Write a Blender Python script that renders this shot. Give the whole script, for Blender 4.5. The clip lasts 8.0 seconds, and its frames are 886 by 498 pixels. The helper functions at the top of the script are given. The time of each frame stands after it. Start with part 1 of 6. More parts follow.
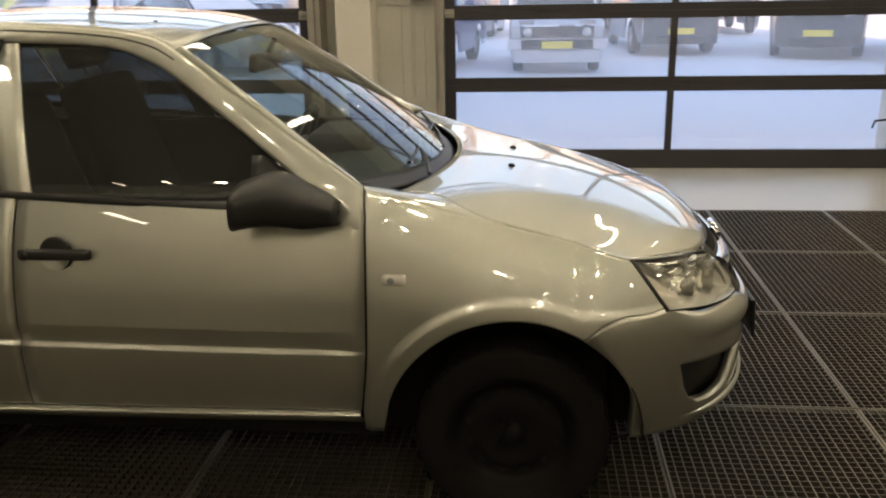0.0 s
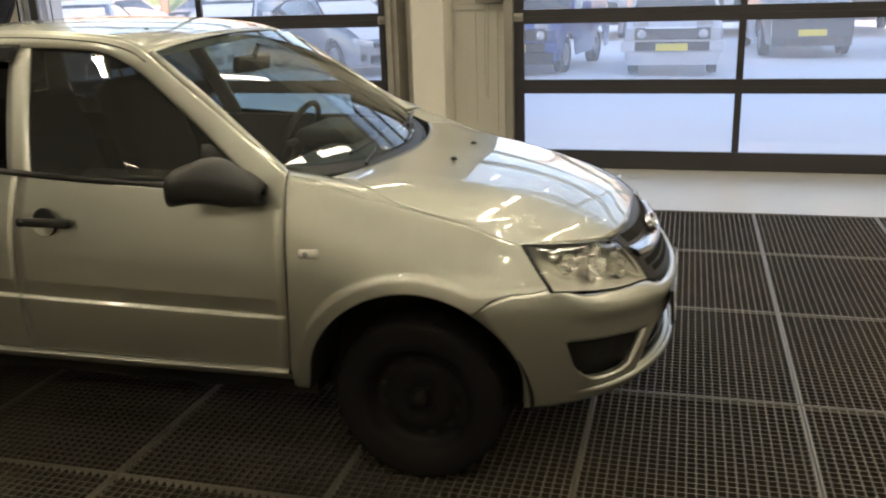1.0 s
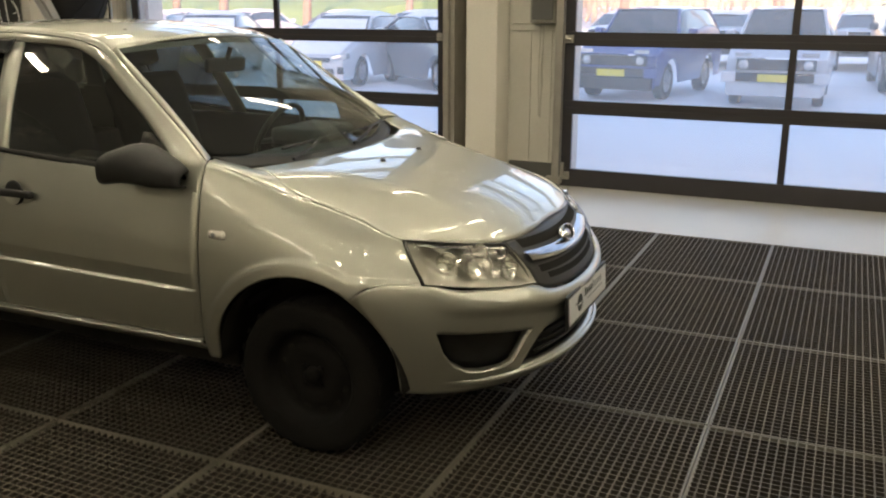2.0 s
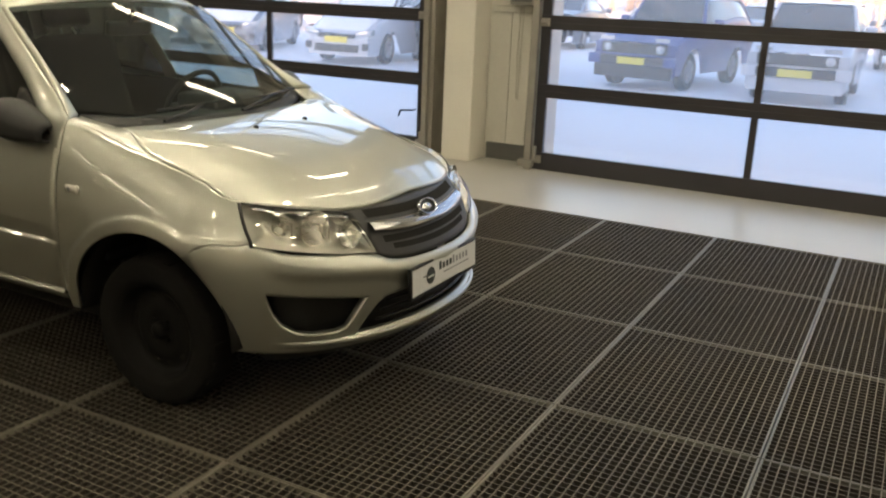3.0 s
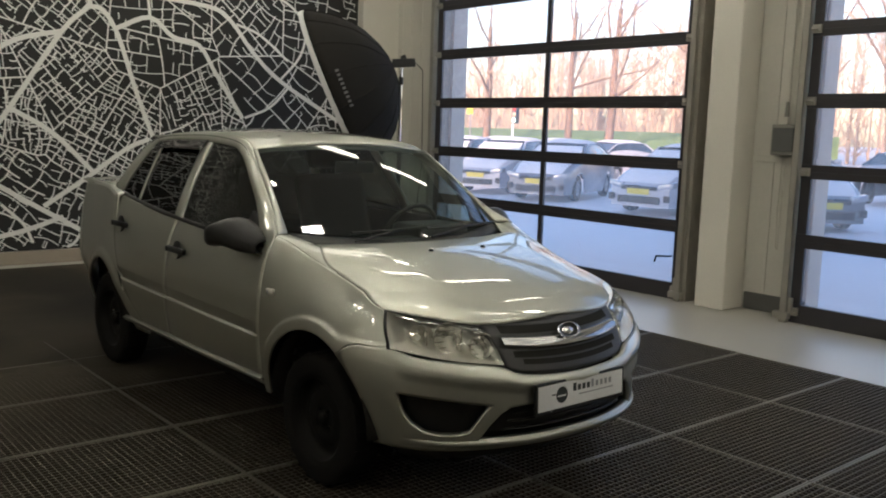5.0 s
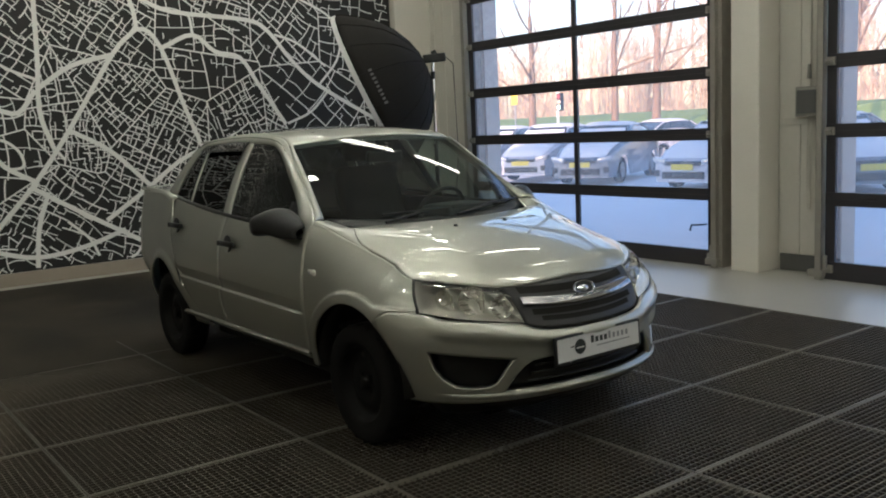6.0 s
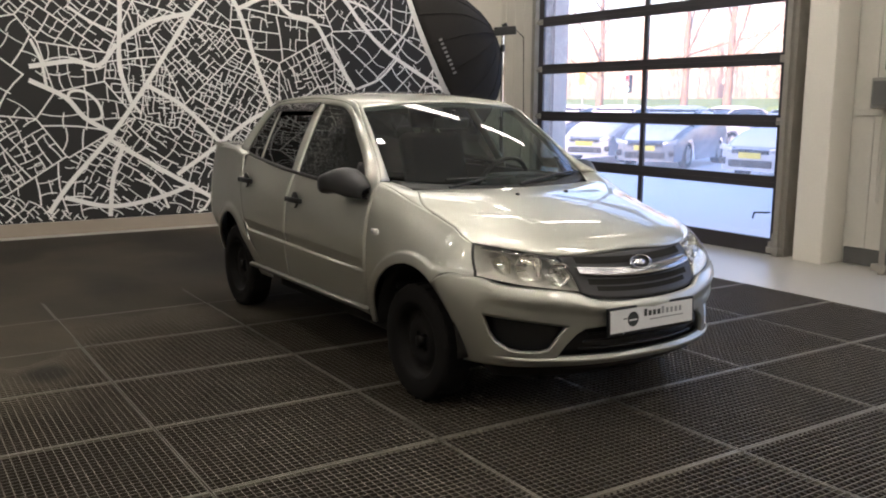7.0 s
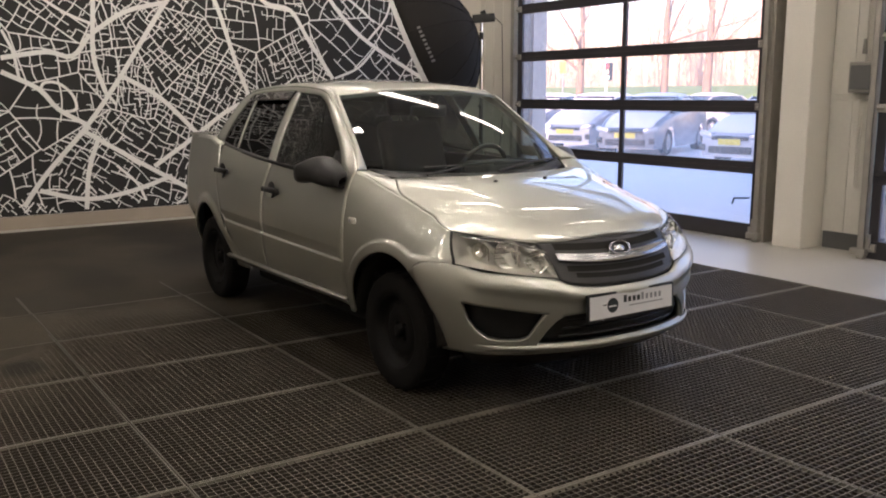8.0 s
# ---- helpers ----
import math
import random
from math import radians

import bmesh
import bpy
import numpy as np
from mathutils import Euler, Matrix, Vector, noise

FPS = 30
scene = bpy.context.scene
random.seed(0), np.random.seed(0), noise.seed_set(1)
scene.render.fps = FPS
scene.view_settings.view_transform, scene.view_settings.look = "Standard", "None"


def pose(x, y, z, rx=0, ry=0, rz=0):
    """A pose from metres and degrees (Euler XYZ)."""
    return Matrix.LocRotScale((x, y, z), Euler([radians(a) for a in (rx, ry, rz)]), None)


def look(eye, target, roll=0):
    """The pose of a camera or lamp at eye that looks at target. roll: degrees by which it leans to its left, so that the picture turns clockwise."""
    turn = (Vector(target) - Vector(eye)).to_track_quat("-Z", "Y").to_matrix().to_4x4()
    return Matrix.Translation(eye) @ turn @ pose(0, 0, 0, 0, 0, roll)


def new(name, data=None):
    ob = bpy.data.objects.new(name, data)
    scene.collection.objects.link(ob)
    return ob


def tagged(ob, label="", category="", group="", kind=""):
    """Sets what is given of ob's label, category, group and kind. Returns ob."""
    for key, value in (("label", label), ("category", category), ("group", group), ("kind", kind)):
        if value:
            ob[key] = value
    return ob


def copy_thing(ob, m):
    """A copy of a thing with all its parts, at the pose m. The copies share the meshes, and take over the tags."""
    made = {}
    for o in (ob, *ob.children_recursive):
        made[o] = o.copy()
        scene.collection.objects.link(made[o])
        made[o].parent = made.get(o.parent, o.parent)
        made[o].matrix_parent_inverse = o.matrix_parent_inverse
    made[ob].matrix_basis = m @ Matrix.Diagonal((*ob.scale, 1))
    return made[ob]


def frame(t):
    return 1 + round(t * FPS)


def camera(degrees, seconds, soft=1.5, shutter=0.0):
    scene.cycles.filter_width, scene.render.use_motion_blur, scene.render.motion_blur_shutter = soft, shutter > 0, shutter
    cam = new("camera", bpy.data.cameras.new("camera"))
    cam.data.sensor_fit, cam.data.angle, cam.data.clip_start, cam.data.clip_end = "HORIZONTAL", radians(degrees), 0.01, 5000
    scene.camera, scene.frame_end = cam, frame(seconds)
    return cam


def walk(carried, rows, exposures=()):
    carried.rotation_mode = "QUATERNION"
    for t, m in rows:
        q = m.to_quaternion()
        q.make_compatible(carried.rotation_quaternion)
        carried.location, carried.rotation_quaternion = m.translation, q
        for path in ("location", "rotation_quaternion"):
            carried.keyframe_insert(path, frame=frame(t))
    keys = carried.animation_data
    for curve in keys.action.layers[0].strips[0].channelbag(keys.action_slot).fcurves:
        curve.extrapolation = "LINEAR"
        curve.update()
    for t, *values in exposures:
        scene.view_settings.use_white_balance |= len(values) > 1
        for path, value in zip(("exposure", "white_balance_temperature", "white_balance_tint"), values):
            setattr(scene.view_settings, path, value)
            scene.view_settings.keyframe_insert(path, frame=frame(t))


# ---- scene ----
cam = camera(53.1, 8.0, soft=1.9, shutter=0.4)
PATH = [
    (0, (-0.113, -0.049, 1.616), (-0.299, 1.852, 1.026), -1.1),
    (0.3, (0.123, -0.08, 1.622), (-0.191, 1.817, 1.073), -3.1),
    (0.5, (0.286, -0.149, 1.606), (-0.121, 1.739, 1.085), -2.1),
    (0.7, (0.449, -0.192, 1.609), (-0.06, 1.655, 1.035), -1.3),
    (1, (0.672, -0.237, 1.629), (0.156, 1.606, 1.051), -1.9),
    (1.2, (0.825, -0.233, 1.611), (0.28, 1.627, 1.117), -2.0),
    (2.3, (1.753, -0.146, 1.59), (0.9, 1.577, 1.041), -0.1),
    (2.5, (1.896, -0.114, 1.596), (1.03, 1.601, 1.042), -0.9),
    (2.7, (2.048, -0.061, 1.58), (1.194, 1.668, 1.051), -1.8),
    (3, (2.237, 0.083, 1.577), (1.344, 1.78, 1.009), 2.3),
    (3.3, (2.395, 0.234, 1.595), (1.361, 1.845, 1.014), 0.3),
    (3.5, (2.458, 0.339, 1.569), (1.32, 1.903, 1.06), -0.3),
    (3.7, (2.538, 0.439, 1.579), (1.286, 1.936, 1.143), 0.4),
    (4, (2.67, 0.496, 1.571), (1.298, 1.905, 1.209), -0.7),
    (4.3, (2.777, 0.463, 1.569), (1.353, 1.839, 1.288), 0.2),
    (4.5, (2.882, 0.372, 1.566), (1.428, 1.718, 1.296), 1.4),
    (4.7, (2.933, 0.328, 1.56), (1.458, 1.651, 1.293), 2.1),
    (5.8, (3.345, 0.24, 1.486), (1.749, 1.417, 1.227), -1.3),
    (6, (3.403, 0.197, 1.482), (1.814, 1.382, 1.213), -2.6),
    (6.2, (3.435, 0.165, 1.475), (1.821, 1.31, 1.183), -2.5),
    (6.5, (3.467, 0.137, 1.461), (1.812, 1.207, 1.117), -1.3),
    (6.8, (3.457, 0.147, 1.429), (1.795, 1.212, 1.106), -0.5),
    (7, (3.481, 0.119, 1.445), (1.825, 1.194, 1.124), 0.4),
    (7.5, (3.474, 0.139, 1.43), (1.841, 1.253, 1.124), 0.5),
    (8, (3.462, 0.158, 1.43), (1.831, 1.263, 1.087), -0.1),
]
EXPOSURES = [(0, 2.18, 6900, 6), (0.5, 2.30, 6750, 4), (0.8, 2.30, 6700, 4), (1.2, 2.43, 6600, 3), (2.3, 2.27, 6600, 4), (2.5, 2.58, 6600, 4), (3.0, 2.35, 6700, 3), (3.3, 2.16, 6600, 3), (3.5, 2.23, 6500, 3), (4.0, 2.15, 6200, 4), (4.5, 1.75, 6000, 5), (6.0, 1.68, 5500, 2), (6.5, 2.5, 5600, 9), (7.2, 2.36, 5750, 13), (8.0, 2.28, 5900, 16)]
walk(cam, [(t, look(eye, target, roll)) for t, eye, target, roll in PATH], EXPOSURES)

# ---- world, sun, exposure ----
SUN_ELEV, SUN_AZ = 12.0, 160.0      # low winter sun behind the hall
world = bpy.data.worlds.new("world")
scene.world = world
world.use_nodes = True
wn = world.node_tree.nodes
sky = wn.new("ShaderNodeTexSky")
sky.sky_type, sky.sun_disc = "NISHITA", False
sky.sun_elevation, sky.sun_rotation = radians(SUN_ELEV), radians(SUN_AZ)
world.node_tree.links.new(sky.outputs[0], wn["Background"].inputs[0])
wn["Background"].inputs[1].default_value = 0.15
sun = new("sun", bpy.data.lights.new("sun", "SUN"))
sun.data.energy, sun.data.angle, sun.data.color = 3.5, radians(0.5), (1.0, 0.70, 0.48)
sa, se = radians(SUN_AZ), radians(SUN_ELEV)
sun.matrix_world = look((0, 0, 20), (-math.sin(sa) * math.cos(se), -math.cos(sa) * math.cos(se), 20 - math.sin(se)))
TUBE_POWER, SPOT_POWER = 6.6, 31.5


# ---- materials ----
def pbr(name, color, rough=0.5, metal=0.0, var=0.12, scale=4.0, bump=0.0, bscale=60.0, coat=0.0, spec=0.5, rvar=0.1, grain=0.05, gscale=None, place=False):
    """A surface with stains and grain at two scales."""
    m = bpy.data.materials.new(name)
    m.use_nodes = True
    nt = m.node_tree
    b = nt.nodes["Principled BSDF"]
    co = nt.nodes.new("ShaderNodeTexCoord")
    big = nt.nodes.new("ShaderNodeTexNoise")
    big.inputs["Scale"].default_value, big.inputs["Detail"].default_value = scale, 5.0
    fine = nt.nodes.new("ShaderNodeTexNoise")
    fine.inputs["Scale"].default_value, fine.inputs["Detail"].default_value = gscale or bscale, 3.0
    geo = nt.nodes.new("ShaderNodeNewGeometry")
    for n in (big, fine):
        nt.links.new(geo.outputs["Position"] if place else co.outputs["Object"], n.inputs["Vector"])
    mix = nt.nodes.new("ShaderNodeMix")
    mix.data_type = "RGBA"
    dark = [max(0.0, c * (1 - var)) for c in color]
    light = [min(1.0, c * (1 + var)) for c in color]
    mix.inputs["A"].default_value, mix.inputs["B"].default_value = (*dark, 1), (*light, 1)
    nt.links.new(big.outputs["Fac"], mix.inputs["Factor"])
    mix2 = nt.nodes.new("ShaderNodeMix")
    mix2.data_type, mix2.blend_type = "RGBA", "MULTIPLY"
    ramp = nt.nodes.new("ShaderNodeMapRange")
    ramp.inputs["To Min"].default_value, ramp.inputs["To Max"].default_value = 1 - grain, 1 + grain
    nt.links.new(fine.outputs["Fac"], ramp.inputs["Value"])
    mix2.inputs["Factor"].default_value = 1.0
    nt.links.new(mix.outputs["Result"], mix2.inputs["A"])
    nt.links.new(ramp.outputs["Result"], mix2.inputs["B"])
    nt.links.new(mix2.outputs["Result"], b.inputs["Base Color"])
    rr = nt.nodes.new("ShaderNodeMapRange")
    rr.inputs["To Min"].default_value, rr.inputs["To Max"].default_value = max(0.02, rough - rvar * rough), min(1.0, rough + rvar * rough)
    nt.links.new(big.outputs["Fac"], rr.inputs["Value"])
    nt.links.new(rr.outputs["Result"], b.inputs["Roughness"])
    b.inputs["Metallic"].default_value = metal
    b.inputs["Specular IOR Level"].default_value = spec
    b.inputs["Coat Weight"].default_value, b.inputs["Coat Roughness"].default_value, b.inputs["Coat IOR"].default_value = coat, 0.03, 1.62
    if bump:
        bn = nt.nodes.new("ShaderNodeBump")
        bn.inputs["Strength"].default_value, bn.inputs["Distance"].default_value = bump, 0.01
        nt.links.new(fine.outputs["Fac"], bn.inputs["Height"])
        nt.links.new(bn.outputs["Normal"], b.inputs["Normal"])
    return m


def glass(name, tint, gloss=1.0, haze=0.0, veil=0.0):
    """A pane: tinted transmission with a mirror-like gloss."""
    m = bpy.data.materials.new(name)
    m.use_nodes = True
    nt = m.node_tree
    nt.nodes.clear()
    out = nt.nodes.new("ShaderNodeOutputMaterial")
    tr = nt.nodes.new("ShaderNodeBsdfTransparent")
    tr.inputs[0].default_value = (*tint, 1)
    gl = nt.nodes.new("ShaderNodeBsdfGlossy")
    gl.inputs["Roughness"].default_value = 0.02
    fr = nt.nodes.new("ShaderNodeLayerWeight")
    fr.inputs["Blend"].default_value = 0.5
    pw = nt.nodes.new("ShaderNodeMath")
    pw.operation = "POWER"
    pw.inputs[1].default_value = 5.0
    nt.links.new(fr.outputs["Facing"], pw.inputs[0])
    mul = nt.nodes.new("ShaderNodeMath")
    mul.operation = "MULTIPLY_ADD"
    mul.inputs[1].default_value, mul.inputs[2].default_value = 0.92 * gloss, 0.075 * gloss
    nt.links.new(pw.outputs[0], mul.inputs[0])
    ms = nt.nodes.new("ShaderNodeMixShader")
    nt.links.new(mul.outputs[0], ms.inputs[0])
    nt.links.new(tr.outputs[0], ms.inputs[1])
    nt.links.new(gl.outputs[0], ms.inputs[2])
    last = ms
    if haze:
        df = nt.nodes.new("ShaderNodeBsdfTranslucent")
        df.inputs[0].default_value = (0.92, 0.86, 0.90, 1)
        m2 = nt.nodes.new("ShaderNodeMixShader")
        m2.inputs[0].default_value = haze
        nt.links.new(ms.outputs[0], m2.inputs[1])
        nt.links.new(df.outputs[0], m2.inputs[2])
        last = m2
    # Diffuse film standing in for soft reflections that pale the car's glass.
    if veil:
        df = nt.nodes.new("ShaderNodeBsdfDiffuse")
        df.inputs[0].default_value = (0.75, 0.73, 0.68, 1)
        m3 = nt.nodes.new("ShaderNodeMixShader")
        m3.inputs[0].default_value = veil
        nt.links.new(last.outputs[0], m3.inputs[1])
        nt.links.new(df.outputs[0], m3.inputs[2])
        last = m3
    nt.links.new(last.outputs[0], out.inputs[0])
    return m


def lamp_mat(name, color, strength):
    m = bpy.data.materials.new(name)
    m.use_nodes = True
    b = m.node_tree.nodes["Principled BSDF"]
    b.inputs["Base Color"].default_value = (0.8, 0.8, 0.8, 1)
    b.inputs["Emission Color"].default_value = (*color, 1)
    b.inputs["Emission Strength"].default_value = strength
    return m


PAINT = pbr("champagne_metallic_paint", (0.465, 0.468, 0.412), 0.41, 0.85, 0.03, 1.2, 0, 900, coat=1.0, grain=0.10, gscale=1400)
BLACK_PLASTIC = pbr("black_plastic", (0.011, 0.011, 0.011), 0.45, 0, 0.2, 8, 0.15, 400)
GREY_PLASTIC = pbr("graphite_plastic", (0.015, 0.0145, 0.0145), 0.45, 0, 0.15, 8, 0.1, 300)
RUBBER = pbr("tyre_rubber", (0.013, 0.0125, 0.012), 0.9, 0, 0.3, 6, 0.3, 120, spec=0.06)
DARK_STEEL = pbr("dark_steel_rim", (0.011, 0.0105, 0.010), 0.6, 0.2, 0.3, 9, 0.1, 90, spec=0.12)
CHROME = pbr("chrome", (0.82, 0.82, 0.84), 0.08, 1.0, 0.02, 5)
REFLECTOR = pbr("lamp_reflector", (0.92, 0.91, 0.87), 0.10, 0.82, 0.05, 20)
LAMP_HOUSING = pbr("silvered_lamp_housing", (0.92, 0.90, 0.85), 0.16, 0.48, 0.10, 25)
# Chrome with its colour lowered to stand in for dark reflections.
DIMMED_CHROME = pbr("dimmed_grille_chrome", (0.46, 0.46, 0.47), 0.13, 1.0, 0.05, 8)
UNDER = pbr("underbody_black", (0.020, 0.019, 0.017), 0.95, 0, 0.3, 5, spec=0.1)
TRIM_FABRIC = pbr("seat_fabric", (0.014, 0.014, 0.015), 0.9, 0, 0.2, 12, 0.4, 300)
DASH = pbr("dashboard_plastic", (0.04, 0.04, 0.042), 0.6, 0, 0.15, 10, 0.3, 300)
SCREEN = glass("windscreen_glass", (0.66, 0.76, 0.72), 1.0, 0.0, 0.020)
CLEAR_SIDE = glass("clear_side_glass", (0.44, 0.50, 0.49), 1.0, 0.0, 0.026)
TINT = glass("tinted_side_glass", (0.10, 0.11, 0.11), 1.0)
LENS = glass("lamp_lens", (0.95, 0.95, 0.93), 1.0)
AMBER = pbr("amber_lens", (0.60, 0.44, 0.28), 0.15, 0, 0.1, 30, coat=1)
DARK_ACRYLIC = pbr("smoked_acrylic", (0.012, 0.012, 0.013), 0.12, 0, 0.1, 30, coat=1)
RED_LENS = pbr("red_lens", (0.35, 0.015, 0.012), 0.12, 0, 0.1, 30, coat=1)
WHITE_LENS = pbr("pale_lens", (0.72, 0.70, 0.64), 0.15, 0, 0.1, 30, coat=1)
PLATE_WHITE = pbr("plate_white", (0.78, 0.78, 0.78), 0.35, 0, 0.04, 6)
PLATE_INK = pbr("plate_ink", (0.03, 0.035, 0.035), 0.5, 0, 0.1, 20)
PLATE_GREY = pbr("plate_grey_ink", (0.30, 0.31, 0.32), 0.5, 0, 0.1, 20)

WALL_WHITE = pbr("white_wall_paint", (0.70, 0.67, 0.60), 0.6, 0, 0.06, 1.5, 0.15, 60)
PANEL_WHITE = pbr("white_sandwich_panel", (0.62, 0.60, 0.54), 0.45, 0, 0.08, 2.0, 0.05, 30)
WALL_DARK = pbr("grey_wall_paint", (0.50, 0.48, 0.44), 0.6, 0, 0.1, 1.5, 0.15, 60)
CEIL = pbr("ceiling_grey", (0.26, 0.256, 0.244), 0.8, 0, 0.15, 1.0)
SCREED = pbr("pale_concrete_floor", (0.40, 0.385, 0.35), 0.34, 0, 0.12, 1.3, 0.03, 40, rvar=0.12)
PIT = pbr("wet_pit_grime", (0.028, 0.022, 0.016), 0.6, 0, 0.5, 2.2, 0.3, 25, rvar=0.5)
# Grime colour darkened further, so that the gaps keep their shade.
BAR_FLANK = pbr("shaded_grimy_flank", (0.045, 0.037, 0.028), 0.8, 0, 0.5, 3.0, 0.2, 60, spec=0.2)
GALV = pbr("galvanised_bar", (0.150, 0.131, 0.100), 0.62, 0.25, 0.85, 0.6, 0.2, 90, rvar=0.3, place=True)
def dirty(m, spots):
    """Adds wet dirt patches, one with shade painted in: (x, y, half length, half width, darkening)."""
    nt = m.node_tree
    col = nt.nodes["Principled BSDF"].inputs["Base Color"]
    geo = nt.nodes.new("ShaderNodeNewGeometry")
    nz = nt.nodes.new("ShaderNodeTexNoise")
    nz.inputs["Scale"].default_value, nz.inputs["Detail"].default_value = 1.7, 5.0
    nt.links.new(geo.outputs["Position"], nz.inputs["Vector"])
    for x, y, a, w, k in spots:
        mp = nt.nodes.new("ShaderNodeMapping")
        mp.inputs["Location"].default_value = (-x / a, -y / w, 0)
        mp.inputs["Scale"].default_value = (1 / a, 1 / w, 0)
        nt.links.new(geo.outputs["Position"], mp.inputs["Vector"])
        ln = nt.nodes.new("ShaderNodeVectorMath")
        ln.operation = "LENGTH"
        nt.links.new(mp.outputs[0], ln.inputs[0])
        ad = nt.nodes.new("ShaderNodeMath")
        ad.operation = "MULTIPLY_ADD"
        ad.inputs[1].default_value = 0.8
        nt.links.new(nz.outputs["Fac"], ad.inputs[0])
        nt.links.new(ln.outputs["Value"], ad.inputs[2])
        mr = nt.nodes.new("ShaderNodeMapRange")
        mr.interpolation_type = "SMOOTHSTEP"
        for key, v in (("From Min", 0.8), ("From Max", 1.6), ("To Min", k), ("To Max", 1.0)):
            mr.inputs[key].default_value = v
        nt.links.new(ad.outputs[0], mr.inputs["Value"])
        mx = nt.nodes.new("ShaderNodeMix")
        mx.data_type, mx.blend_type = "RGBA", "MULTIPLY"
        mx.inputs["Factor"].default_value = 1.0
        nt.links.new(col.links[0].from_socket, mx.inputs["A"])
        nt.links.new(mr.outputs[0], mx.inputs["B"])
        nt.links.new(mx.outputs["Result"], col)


# First patch mixes dirt with the car's shade; it darkens only the frames.
WET_AND_SHADE = ((-1.4, 1.3, 2.0, 0.8, 1.0), (-1.56, 0.86, 0.21, 0.15, 0.25), (-4.2, 1.9, 3.0, 2.1, 0.6), (-5.6, 1.2, 0.5, 0.3, 0.5))
dirty(GALV, WET_AND_SHADE)
MUD = pbr("trodden_mud", (0.070, 0.059, 0.041), 0.8, 0, 0.95, 1.3, 0.35, 70, spec=0.25, grain=0.15, place=True)
dirty(MUD, WET_AND_SHADE + ((-5.7, 3.0, 1.6, 0.8, 0.5), (-4.3, 3.3, 1.3, 1.1, 0.5), (-3.6, 1.7, 0.8, 0.30, 0.65), (-6.3, 1.6, 0.5, 1.6, 0.6)))
GALV_EDGE = pbr("galvanised_frame", (0.19, 0.172, 0.135), 0.45, 0.35, 0.55, 1.1, 0.2, 90, place=True)
dirty(GALV_EDGE, [(x, y, a, w, 0.75 * k) for x, y, a, w, k in WET_AND_SHADE])
DOOR_BLACK = pbr("dark_door_profile", (0.043, 0.040, 0.044), 0.4, 0.2, 0.15, 6, 0.05, 100)
TRACK = pbr("galvanised_track", (0.36, 0.34, 0.30), 0.5, 0.35, 0.25, 7, 0.1, 60)
# Tint stands in for lavender outdoor light, haze for fogged glass and misty air.
PANE = glass("door_pane", (0.99, 0.92, 0.965), 0.8, 0.13)
SKIRT = pbr("pale_skirting", (0.33, 0.28, 0.22), 0.6, 0, 0.1, 5)
MURAL_BLACK = pbr("mural_black", (0.012, 0.011, 0.009), 0.55, 0, 0.25, 3, 0.1, 80)
MURAL_WHITE = pbr("mural_white", (0.86, 0.85, 0.82), 0.6, 0, 0.06, 4, 0.1, 80)
CLOTH_BLACK = pbr("black_cloth", (0.016, 0.0145, 0.013), 0.9, 0, 0.2, 7, 0.3, 150, spec=0.2)
CLOTH_GREY = pbr("grey_print", (0.16, 0.16, 0.155), 0.8, 0, 0.1, 20)
CLOTH_WHITE = pbr("white_cloth", (0.6, 0.6, 0.6), 0.8, 0, 0.05, 7)
BOX_GREY = pbr("grey_enamel", (0.26, 0.25, 0.22), 0.45, 0, 0.15, 8)
PLINTH = pbr("plinth_grey", (0.11, 0.11, 0.105), 0.6, 0, 0.2, 5, 0.1, 60)
SNOW = pbr("trodden_snow", (0.80, 0.82, 0.86), 0.75, 0, 0.07, 0.35, 0.5, 5.0, grain=0.05)
SNOW_CAP = pbr("fresh_snow", (0.84, 0.85, 0.88), 0.8, 0, 0.04, 3, 0.3, 12)
BARK = pbr("bark", (0.19, 0.13, 0.09), 0.9, 0, 0.35, 3, 0.5, 20)
TWIG = pbr("winter_twigs", (0.50, 0.38, 0.27), 0.9, 0, 0.4, 0.2)
GRASS = pbr("lawn", (0.24, 0.34, 0.10), 0.9, 0, 0.3, 0.6, 0.4, 8)
FACADE = pbr("outer_facade", (0.50, 0.50, 0.52), 0.7, 0, 0.06, 1.0)
TUBE = lamp_mat("tube_light", (1.0, 0.86, 0.66), TUBE_POWER)
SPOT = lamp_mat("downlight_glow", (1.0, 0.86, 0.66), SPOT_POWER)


# ---- building helpers ----
def mesh_of(name, verts, faces, smooth=False):
    me = bpy.data.meshes.new(name)
    me.from_pydata([tuple(v) for v in verts], [], faces)
    me.update()
    if smooth:
        me.polygons.foreach_set("use_smooth", [True] * len(me.polygons))
    return me


def bm_mesh(name, bm, smooth=False):
    me = bpy.data.meshes.new(name)
    bm.to_mesh(me)
    bm.free()
    if smooth:
        me.polygons.foreach_set("use_smooth", [True] * len(me.polygons))
    return me


def part(name, me, material, parent, label="", m=None):
    """One mesh under a thing or a part. me: a bmesh or a mesh."""
    if isinstance(me, bmesh.types.BMesh):
        me = bm_mesh(name, me)
    if material and not me.materials:
        me.materials.append(material)
    ob = new(name, me)
    ob.parent = parent
    if m is not None:
        ob.matrix_basis = m
    return tagged(ob, label)


def thing(name, label, category, m=None, group="", kind=""):
    ob = new(name)
    ob.empty_display_size = 0.1
    if m is not None:
        ob.matrix_basis = m
    return tagged(ob, label, category, group, kind)


